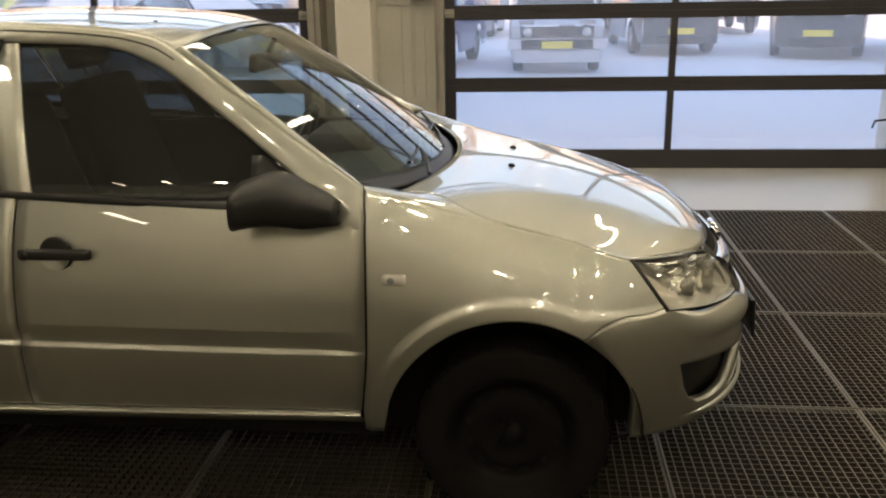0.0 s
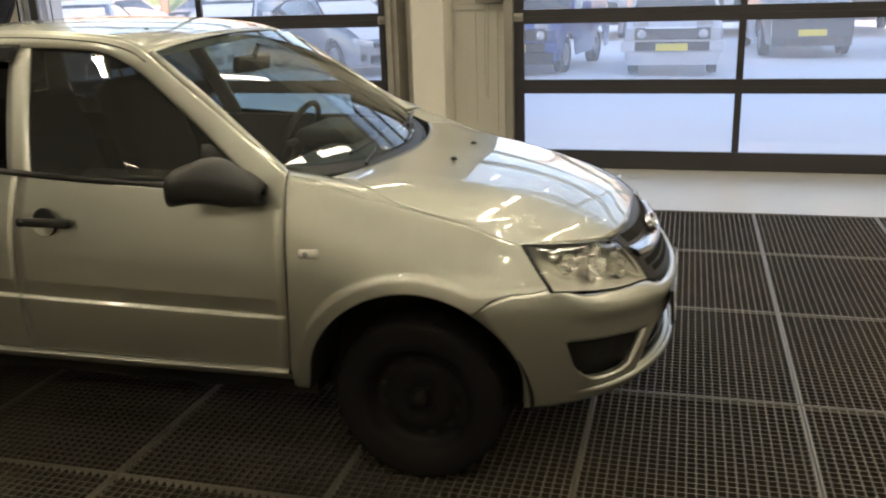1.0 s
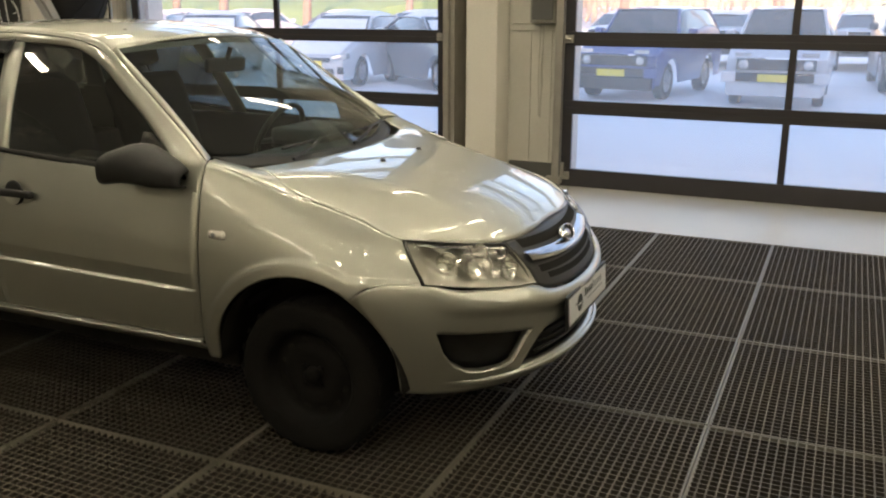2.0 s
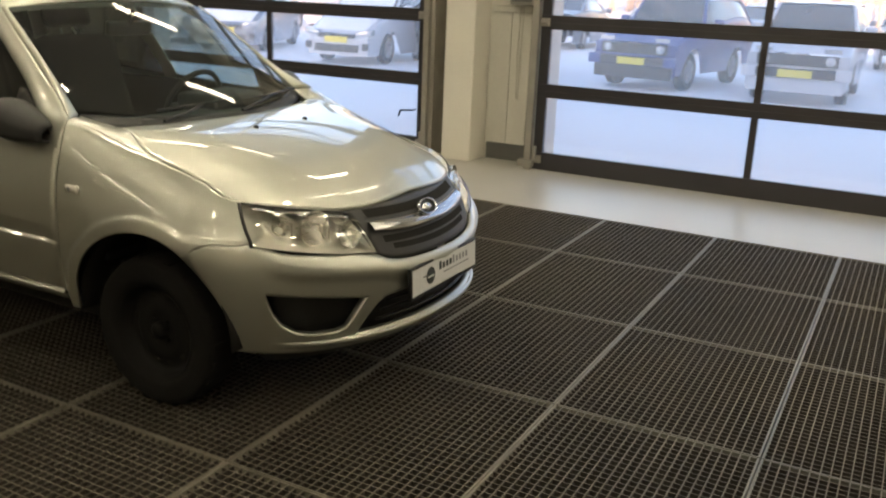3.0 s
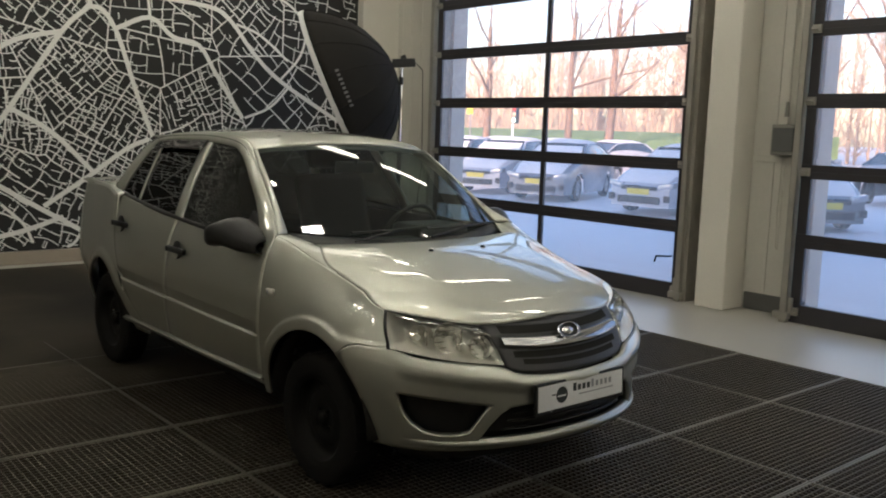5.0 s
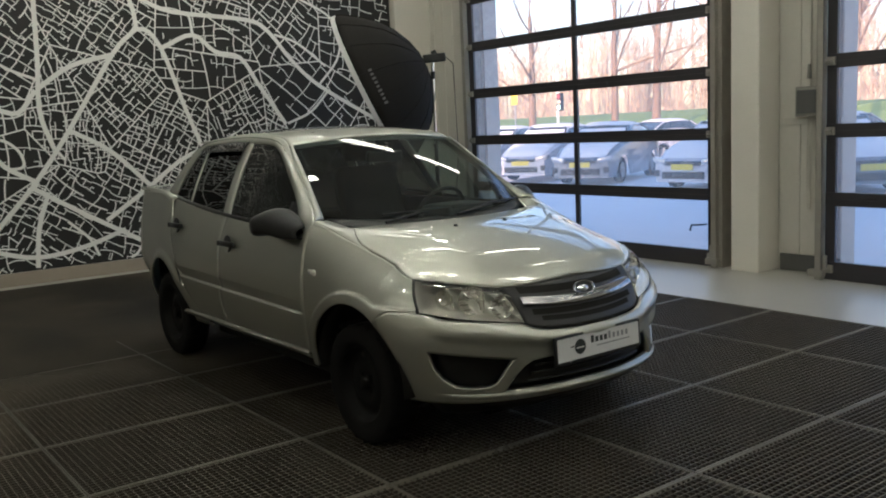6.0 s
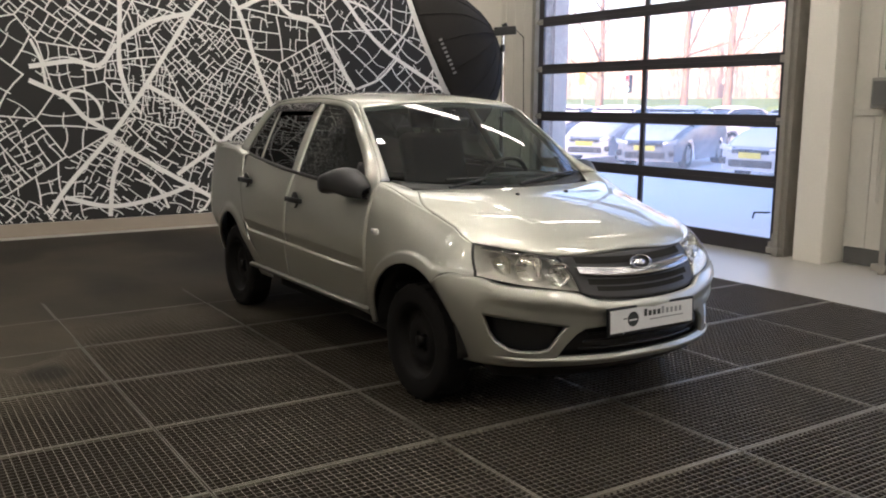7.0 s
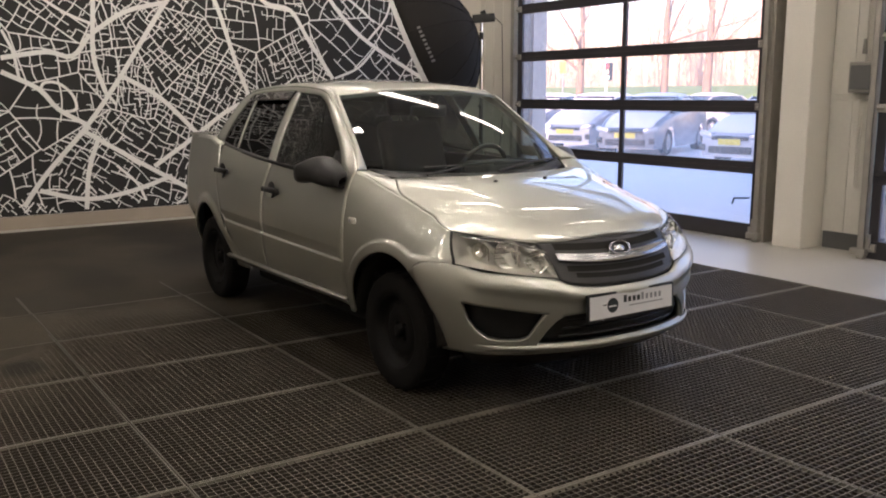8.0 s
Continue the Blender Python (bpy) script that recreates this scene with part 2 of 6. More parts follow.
def solid(name, me, material, label, category, m=None, group="", kind=""):
    """A thing that is one mesh."""
    if isinstance(me, bmesh.types.BMesh):
        me = bm_mesh(name, me)
    if not me.materials:
        me.materials.append(material)
    ob = new(name, me)
    if m is not None:
        ob.matrix_basis = m
    return tagged(ob, label, category, group, kind)


def add_box(bm, lo, hi, bevel=0.0):
    lo, hi = Vector(lo), Vector(hi)
    c, d = (lo + hi) / 2, hi - lo
    got = bmesh.ops.create_cube(bm, size=1.0, matrix=Matrix.Translation(c) @ Matrix.Diagonal((*d, 1)))
    if bevel:
        es = list({e for v in got["verts"] for e in v.link_edges})
        bmesh.ops.bevel(bm, geom=es, offset=bevel, segments=2, profile=0.6, affect="EDGES")
    return bm


def box(lo, hi, bevel=0.0):
    return add_box(bmesh.new(), lo, hi, bevel)


def add_rod(bm, a, b, r, r2=None, n=10):
    a, b = Vector(a), Vector(b)
    d = b - a
    m = Matrix.Translation((a + b) / 2) @ d.to_track_quat("Z", "Y").to_matrix().to_4x4()
    bmesh.ops.create_cone(bm, cap_ends=True, segments=n, radius1=r, radius2=r if r2 is None else r2, depth=d.length, matrix=m)
    return bm


def rod(a, b, r, r2=None, n=10):
    return add_rod(bmesh.new(), a, b, r, r2, n)


def tube_along(pts, r, n=8):
    bm = bmesh.new()
    for a, b in zip(pts, pts[1:]):
        add_rod(bm, a, b, r, r, n)
    for p in pts[1:-1]:
        bmesh.ops.create_uvsphere(bm, u_segments=n, v_segments=5, radius=r, matrix=Matrix.Translation(p))
    return bm


def lathe(profile, n=40, axis="y"):
    """Turns (radius, offset) pairs round an axis through the origin."""
    vs, fs = [], []
    for r, o in profile:
        for k in range(n):
            a = 2 * math.pi * k / n
            u, w = r * math.cos(a), r * math.sin(a)
            vs.append((u, o, w) if axis == "y" else (u, w, o) if axis == "z" else (o, u, w))
    for i in range(len(profile) - 1):
        for k in range(n):
            k2 = (k + 1) % n
            fs.append((i * n + k, i * n + k2, (i + 1) * n + k2, (i + 1) * n + k))
    bm = bmesh.new()
    bv = [bm.verts.new(v) for v in vs]
    for f in fs:
        bm.faces.new([bv[i] for i in f])
    bmesh.ops.remove_doubles(bm, verts=bm.verts[:], dist=1e-5)
    bmesh.ops.recalc_face_normals(bm, faces=bm.faces[:])
    return bm


def spl(tab, x):
    """Smooth curve through (x, value) pairs."""
    if x <= tab[0][0]: return tab[0][1]
    if x >= tab[-1][0]: return tab[-1][1]
    for i in range(len(tab) - 1):
        x0, v0 = tab[i]; x1, v1 = tab[i + 1]
        if x <= x1:
            h = x1 - x0; t = (x - x0) / h; d = (v1 - v0) / h
            m0 = d if i == 0 else 0.5 * (d + (v0 - tab[i - 1][1]) / (x0 - tab[i - 1][0]))
            m1 = d if i == len(tab) - 2 else 0.5 * (d + (tab[i + 2][1] - v1) / (tab[i + 2][0] - x1))
            return ((2*t**3 - 3*t**2 + 1) * v0 + (t**3 - 2*t**2 + t) * h * m0 + (3*t**2 - 2*t**3) * v1 + (t**3 - t**2) * h * m1)
XC = 0.18
PLAN = 2.2      # roundness of the nose in plan
def bow(c):
    return max(0.0, 1 - min(1.0, max(0.0, c)) ** PLAN) ** (1 / PLAN)
NOSE = [(.14,.62),(.20,.71),(.26,.775),(.32,.79),(.42,.80),(.52,.80),(.58,.79),(.625,.765),(.685,.73),(.74,.685),(.774,.648),(.81,.61),(.86,.54)]
SEAM = [(-.55,1.06),(-.45,1.052),(-.33,1.022),(-.2,.978),(0,.92),(.2,.864),(.31,.830),(.45,.80)]
DROP = [(-.75,.012),(-.5,.032),(-.35,.10),(-.1,.14),(.2,.15)]
WIDE = [(-3.1,.785),(-2.6,.83),(-2.3,.858),(-1.4,.866),(-.5,.852),(0,.832),(.18,.825)]
def lerp_(a, b, t):
    return a + (b - a) * t
def ease(t):
    t = min(max(t, 0), 1); return t * t * (3 - 2 * t)
def half_width(x, z):
    xx = min(x, XC)
    w = spl(WIDE, xx)
    if z < .66: w -= .062 * ((.66 - z) / .36) ** 2
    if z > .60: w -= .031 * ease((-.15 - xx) / .45) * ((z - .60) / .44) ** 2
    s = spl(SEAM, xx) if xx > -.55 else 1.06 + (-.55 - xx) * .02
    g = .25 + .08 * ease((.1 - xx) / .35)
    k = max(0, (z - (s - g)) / g)
    k = min(k, 1.0)
    m = .5 * ease((.1 - xx) / .35)
    w -= spl(DROP, xx) * (lerp_(k ** 2.2, 1 - math.sqrt(1 - k * k), m))
    for ax in (0.0, -2.476):
        r = math.hypot(xx - ax, z - .31)
        w += .012 * ease((.440 - r) / .022)
    return w
def side_y(x, z):
    w = half_width(x, z)
    if x > XC:
        w *= bow((x - XC) / (spl(NOSE, z) - XC))
    return w


def grid(fn, nu, nv, sgn=1):
    """Points fn(s, t) for s and t from 0 to 1, as a sheet; sgn mirrors it across the car."""
    vs = []
    for i in range(nu + 1):
        for j in range(nv + 1):
            x, q, z = fn(i / nu, j / nv)
            vs.append((x, sgn * q, z))
    fs = []
    for i in range(nu):
        for j in range(nv):
            a, b, c, d = i * (nv + 1) + j, (i + 1) * (nv + 1) + j, (i + 1) * (nv + 1) + j + 1, i * (nv + 1) + j + 1
            fs.append((a, b, c, d) if sgn > 0 else (d, c, b, a))
    return vs, fs


def sheet(name, sheets, centre=(-1.3, 0, 0.55)):
    """Joins sheets into one smooth mesh whose faces look away from the centre."""
    bm = bmesh.new()
    for vs, fs in sheets:
        bv = [bm.verts.new(v) for v in vs]
        for f in fs:
            p = [Vector(vs[i]) for i in f]
            if ((p[2] - p[0]).cross(p[3] - p[1])).length < 1e-9:
                continue
            try:
                bm.faces.new([bv[i] for i in f])
            except ValueError:
                pass
    bmesh.ops.remove_doubles(bm, verts=bm.verts[:], dist=2e-4)
    loose = [v for v in bm.verts if not v.link_faces]
    bmesh.ops.delete(bm, geom=loose, context="VERTS")
    bm.normal_update()
    c = Vector(centre)
    score = sum(f.normal.dot(f.calc_center_median() - c) * f.calc_area() for f in bm.faces)
    if score < 0:
        bmesh.ops.reverse_faces(bm, faces=bm.faces[:])
    return bm_mesh(name, bm, True)


def panel(name, sheets, material, parent, label="", thick=0.012, centre=(-1.3, 0, 0.55)):
    ob = part(name, sheet(name, sheets, centre), material, parent, label)
    if thick:
        mod = ob.modifiers.new("thickness", "SOLIDIFY")
        mod.thickness, mod.offset = thick, -1
    return ob


def lerp(a, b, t):
    return a + (b - a) * t


def line(pts, t):
    """A point on a polyline of (x, z) pairs, t from 0 to 1, eased through its corners."""
    tab = [(i / (len(pts) - 1), p[0]) for i, p in enumerate(pts)]
    tab2 = [(i / (len(pts) - 1), p[1]) for i, p in enumerate(pts)]
    return spl(tab, t), spl(tab2, t)


# ---- the hall ----
DOOR_Y, WALL_IN, WALL_OUT, CEIL_Z, ROOF_Z = 7.58, 7.82, 8.05, 4.6, 5.6
MURAL_X, EAST_X, SOUTH_Y = -7.0, 13.0, -5.0
DOOR_MID = (-3.845, 1.08)
HALF_OPEN, DOOR_TOP = 1.88, 3.75
PX, PY, GX0, GY0 = 0.79, 1.02, 0.365, 3.146
FIELD_X = (GX0 - 9 * PX, GX0 + 7 * PX)
FIELD_Y = (GY0 - 5 * PY, 6.15)


def build_hall():
    # floor: screed slabs round a sunken pit that holds the gratings
    bm = bmesh.new()
    add_box(bm, (MURAL_X - 0.3, FIELD_Y[1], -0.6), (EAST_X, WALL_OUT, 0.0))
    add_box(bm, (MURAL_X - 0.3, SOUTH_Y, -0.6), (EAST_X, FIELD_Y[0], 0.0))
    add_box(bm, (FIELD_X[1], FIELD_Y[0], -0.6), (EAST_X, FIELD_Y[1], 0.0))
    add_box(bm, (MURAL_X - 0.3, FIELD_Y[0], -0.6), (FIELD_X[0], FIELD_Y[1], 0.0))
    solid("floor", bm, SCREED, "pale grey sealed concrete floor slab beside the gratings", "floor", kind="structure")
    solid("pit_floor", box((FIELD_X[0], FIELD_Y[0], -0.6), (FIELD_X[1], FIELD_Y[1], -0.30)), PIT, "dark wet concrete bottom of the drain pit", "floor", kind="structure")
    # north wall with two door openings
    bm = bmesh.new()
    xs = [MURAL_X - 0.3]
    for c in DOOR_MID:
        xs += [c - HALF_OPEN, c + HALF_OPEN]
    xs.append(EAST_X)
    for a, b in zip(xs[::2], xs[1::2]):
        add_box(bm, (a, WALL_IN, 0), (b, WALL_OUT, ROOF_Z))
    for c in DOOR_MID:
        add_box(bm, (c - HALF_OPEN, WALL_IN, DOOR_TOP), (c + HALF_OPEN, WALL_OUT, ROOF_Z))
    north = solid("wall_north", bm, PANEL_WHITE, "white sandwich panel wall with two door openings", "wall", kind="structure")
    for x0, x1, z0, z1 in ((-1.40, -0.80, 0.16, 1.37), (-1.40, -0.80, 1.43, 4.6), (-6.98, -5.75, 0.16, 4.6)):
        n = max(1, round((x1 - x0) / 0.2))
        for k in range(n):
            w = (x1 - x0) / n
            part("panel", box((x0 + k * w + 0.004, WALL_IN - 0.012, z0), (x0 + (k + 1) * w - 0.004, WALL_IN - 0.001, z1), 0.003), PANEL_WHITE, north)
    solid("plinth", box((-1.40, WALL_IN - 0.02, 0), (-0.8, WALL_IN - 0.001, 0.155), 0.004), PLINTH, "dark grey plinth at the foot of the wall", "trim", kind="structure")
    solid("trim", box((-1.40, WALL_IN - 0.03, 1.375), (-0.8, WALL_IN - 0.001, 1.425), 0.004), PANEL_WHITE, "white horizontal flashing on the wall", "trim", kind="structure")
    # column between the doors
    bm = bmesh.new()
    add_box(bm, (-1.72, 7.48, 0), (-1.42, 7.815, CEIL_Z), 0.012)
    solid("column", bm, WALL_WHITE, "white painted square concrete column between the doors", "column", kind="structure")
    # outer piers beyond the glass
    solid("wall_west", box((MURAL_X - 0.3, SOUTH_Y, 0), (MURAL_X, WALL_IN, ROOF_Z)), WALL_WHITE, "white wall that carries the street-map mural", "wall", kind="structure")
    # Unseen; set far out to shade the parked cars, grey to limit bounce.
    solid("wall_east", box((EAST_X, SOUTH_Y, 0), (EAST_X + 0.3, WALL_OUT, ROOF_Z)), WALL_DARK, "unseen plain grey side wall that closes the hall", "wall", kind="structure")
    # Unseen; made white to throw light on the car's flank.
    solid("wall_south", box((MURAL_X - 0.3, SOUTH_Y - 0.3, 0), (EAST_X + 0.3, SOUTH_Y, ROOF_Z)), WALL_WHITE, "unseen rear wall, white to bounce light onto the car", "wall", kind="structure")
    solid("ceiling", box((MURAL_X - 0.3, SOUTH_Y - 0.3, CEIL_Z), (EAST_X + 0.3, WALL_OUT, CEIL_Z + 0.2)), CEIL, "grey ceiling of the hall", "ceiling", kind="structure")
    # Unseen roof, its height picked so the hall shades the yard.
    solid("roof", box((MURAL_X - 0.4, SOUTH_Y - 0.4, ROOF_Z), (EAST_X + 0.4, WALL_OUT + 0.1, ROOF_Z + 0.15)), FACADE, "unseen flat roof that keeps the sun off the yard", "roof", kind="structure")
    solid("pilaster", box((MURAL_X, 7.22, 0), (MURAL_X + 0.12, WALL_IN, CEIL_Z), 0.01), WALL_WHITE, "white pilaster in the corner by the mural", "pilaster", kind="structure")
    solid("skirting", box((MURAL_X, SOUTH_Y, 0), (MURAL_X + 0.05, 7.215, 0.14), 0.008), SKIRT, "pale beige skirting under the mural", "trim", kind="structure")


def build_door(cx, number, handle_side):
    """A glazed sectional door: six sections of two panes."""
    d = thing("door_%d" % number, "closed glazed sectional garage door with dark aluminium profiles", "door", kind="structure", group="sectional doors")
    y0, y1 = DOOR_Y - 0.02, DOOR_Y + 0.025
    pitch, half = 0.595, 1.80
    for k in range(6):
        zb = 0.001 if k == 0 else 0.715 + pitch * (k - 1)
        zt = 0.715 + pitch * k - 0.0004
        lo = 0.16 if k == 0 else 0.061
        sec = thing("section", "", "")
        sec.parent = d
        part("bottom_rail", box((cx - half - 0.09, y0, zb), (cx + half + 0.09, y1, zb + lo), 0.002), DOOR_BLACK, sec)
        part("top_rail", box((cx - half - 0.09, y0, zt - 0.058), (cx + half + 0.09, y1, zt), 0.002), DOOR_BLACK, sec)
        for xa, xb in ((cx - half - 0.09, cx - half), (cx - 0.028, cx + 0.028), (cx + half, cx + half + 0.09)):
            part("stile", box((xa, y0 + 0.003, zb + lo), (xb, y1 - 0.003, zt - 0.058), 0.004), DOOR_BLACK, sec)
        for xa, xb in ((cx - half, cx - 0.028), (cx + 0.028, cx + half)):
            p = part("pane", box((xa, DOOR_Y, zb + lo), (xb, DOOR_Y + 0.006, zt - 0.058)), PANE, sec)
            p.visible_shadow = False
    for sx in (-1, 1):
        x = cx + sx * (half + 0.115)
        bm = bmesh.new()
        add_box(bm, (x - 0.03, y0 - 0.07, 0.0), (x + 0.03, y0 - 0.06, 3.75))
        add_box(bm, (x - 0.03, y0 - 0.07, 0.0), (x - 0.025, y0 - 0.01, 3.75))
        add_box(bm, (x + 0.025, y0 - 0.07, 0.0), (x + 0.03, y0 - 0.01, 3.75))
        part("track", bm, TRACK, d, "galvanised vertical guide track")
        bm = bmesh.new()
        add_box(bm, (x + sx * 0.035 - 0.02, y0 - 0.02, 0.0), (x + sx * 0.035 + 0.03, WALL_IN, 3.75))
        part("jamb", bm, TRACK, d)
        for k in range(6):
            z = 0.715 + pitch * k if k else 0.10
            bm = box((x - sx * 0.06 - 0.05, y0 - 0.03, z - 0.035), (x - sx * 0.06 + 0.05, y0 - 0.001, z + 0.035), 0.004)
            add_rod(bm, (x - sx * 0.09, y0 - 0.035, z), (x + sx * 0.03, y0 - 0.035, z), 0.012)
            if k == 0:
                add_box(bm, (x - 0.09, y0 - 0.085, 0.03), (x + 0.05, y0 - 0.02, 0.09), 0.005)
                add_box(bm, (x - sx * 0.05 - 0.015, y0 - 0.05, 0.09), (x - sx * 0.05 + 0.015, y0 - 0.02, 0.22), 0.003)
            part("roller_bracket", bm, TRACK, d)
    if handle_side:
        hx = cx + half - 0.02
        part("door_handle", tube_along([(hx, y0, 0.42), (hx, y0 - 0.05, 0.42), (hx - 0.13, y0 - 0.06, 0.41), (hx - 0.15, y0 - 0.06, 0.35)], 0.009), BLACK_PLASTIC, d, "black hand lever")
    return d


def build_control_box():
    c = thing("control_box", "grey door control box with cable conduit on the wall", "switch box", pose(-1.06, WALL_IN - 0.013, 1.44))
    part("housing", box((-0.12, -0.13, 0.0), (0.12, 0, 0.27), 0.012), BOX_GREY, c)
    part("cover", box((-0.10, -0.142, 0.03), (0.10, -0.13, 0.24), 0.006), PLINTH, c)
    part("conduit", rod((-0.03, -0.03, 0.25), (-0.03, -0.03, 2.6), 0.012), PANEL_WHITE, c)
    part("plug", rod((-0.03, -0.05, 0.34), (-0.03, -0.05, 0.47), 0.022, 0.014), BOX_GREY, c)
    part("cable", tube_along([(-0.05, -0.03, -0.01), (-0.06, -0.03, -0.5), (-0.05, -0.03, -0.83), (-0.035, -0.03, -0.85), (-0.03, -0.03, -0.5), (-0.02, -0.03, -0.01)], 0.006, 6), PANEL_WHITE, c)


def build_lights():
    """Linear fittings under the ceiling, some of them unseen and added for fill."""
    proto = None
    # No known lamps at x > 4 or y = -3.3: fill for bumper and door.
    for x in (-5.4, -3.9, -2.4, -0.9, 0.6, 2.1, 3.6, 5.1, 6.6, 8.1):
        for y in (4.65, 6.35, -3.3):
            if (x, y) in ((-3.9, 6.35), (-0.9, 4.65)) or (y < 0 and x not in (-3.9, -2.4, -0.9, 0.6, 2.1, 5.1)):
                continue
            m = pose(x, y, CEIL_Z - 0.35)
            if proto is None:
                proto = thing("ceiling_light", "long white linear tube fitting under the ceiling, some added as fill", "ceiling light", m, "ceiling lights")
                part("body", box((-0.05, -0.62, 0.03), (0.05, 0.62, 0.09), 0.006), WALL_WHITE, proto)
                part("diffuser", box((-0.04, -0.60, 0.0), (0.04, 0.60, 0.029), 0.01), TUBE, proto, "glowing diffuser")
                for s in (-0.5, 0.5):
                    part("hanger", rod((0, s, 0.09), (0, s, 0.35), 0.004, n=6), TRACK, proto)
            else:
                copy_thing(proto, m)
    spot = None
    # A few places come from reflections; the rest are unseen, added for light.
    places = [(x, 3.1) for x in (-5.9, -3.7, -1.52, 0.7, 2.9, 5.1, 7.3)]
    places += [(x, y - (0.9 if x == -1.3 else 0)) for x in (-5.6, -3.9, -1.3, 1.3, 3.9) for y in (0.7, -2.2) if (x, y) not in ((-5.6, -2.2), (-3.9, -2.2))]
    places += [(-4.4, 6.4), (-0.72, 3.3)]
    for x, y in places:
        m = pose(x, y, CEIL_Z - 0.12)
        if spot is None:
            spot = thing("downlight", "short white linear downlight under the ceiling, some added as fill", "downlight", m, "downlights")
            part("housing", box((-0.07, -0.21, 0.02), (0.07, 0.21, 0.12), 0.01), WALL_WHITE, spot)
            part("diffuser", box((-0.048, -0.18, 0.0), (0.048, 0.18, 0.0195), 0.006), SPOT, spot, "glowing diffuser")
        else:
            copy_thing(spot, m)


# ---- street-map mural ----
ROADS_NORTH = [
    [(2.63, 3.06), (2.61, 2.41), (2.58, 1.86), (2.68, 1.48)],
    [(1.7, 0.15), (1.98, 0.55), (2.46, 1.09), (2.88, 1.67), (3.41, 2.48), (3.70, 2.77)],
    [(3.69, 2.77), (3.85, 2.74), (4.01, 2.48), (4.2, 1.89), (4.38, 1.4)],
    [(3.71, 2.77), (3.69, 2.96), (3.65, 3.11)],
    [(2.59, 2.11), (2.95, 2.35), (3.42, 2.48)],
    [(1.66, 1.82), (2.1, 1.89), (2.36, 1.85), (2.55, 2.08)],
    [(2.44, 1.03), (2.98, 0.69), (3.58, 0.33)],
]
ROADS_SOUTH = [
    [(2.58, 0.97), (2.45, 0.59), (2.4, 0.18)],
    [(1.94, 0.4), (2.4, 0.28), (2.9, 0.34), (3.37, 0.49)],
    [(2.88, 1.64), (3.29, 1.4), (3.71, 0.98)],
    [(3.19, 0.62), (3.64, 0.92), (4.07, 1.23), (4.33, 1.35)],
    [(3.76, 3.12), (4.15, 2.98), (5.08, 2.92), (5.37, 2.78), (5.66, 2.44), (6.05, 2.11), (6.9, 1.65)],
    [(3.98, 2.56), (4.37, 2.72), (4.64, 2.53), (4.96, 2.46), (5.17, 2.15), (5.52, 1.64)],
    [(1.65, 1.67), (1.99, 1.5), (2.18, 1.28), (2.46, 1.11)],
]
ROADS_WIDE = ROADS_NORTH + ROADS_SOUTH
ROADS_MID = [
    [(5.56, 1.64), (5.9, 1.78), (6.17, 2.04)],
    [(6.44, 2.8), (6.33, 2.44), (6.05, 2.13)],
    [(5.8, 3.22), (6.2, 3.04), (6.44, 2.81)],
    [(2.06, 2.47), (2.31, 2.31), (2.56, 2.21)],
    [(5.45, 2.75), (5.76, 2.65), (6.15, 2.37)],
    [(4.37, 2.72), (4.35, 2.92), (4.29, 2.96)],
    [(2.01, 1.47), (2.05, 1.56), (2.19, 1.56), (2.33, 1.44), (2.36, 1.28), (2.2, 1.25)],
    [(3.6, 0.37), (3.49, 0.2), (3.35, 0.14)],
    [(2.68, 1.48), (2.79, 1.33)],
    [(1.68, 2.1), (1.77, 1.88), (1.81, 1.61)],
    [(2.76, 0.64), (2.97, 0.43), (3.06, 0.23)],
]


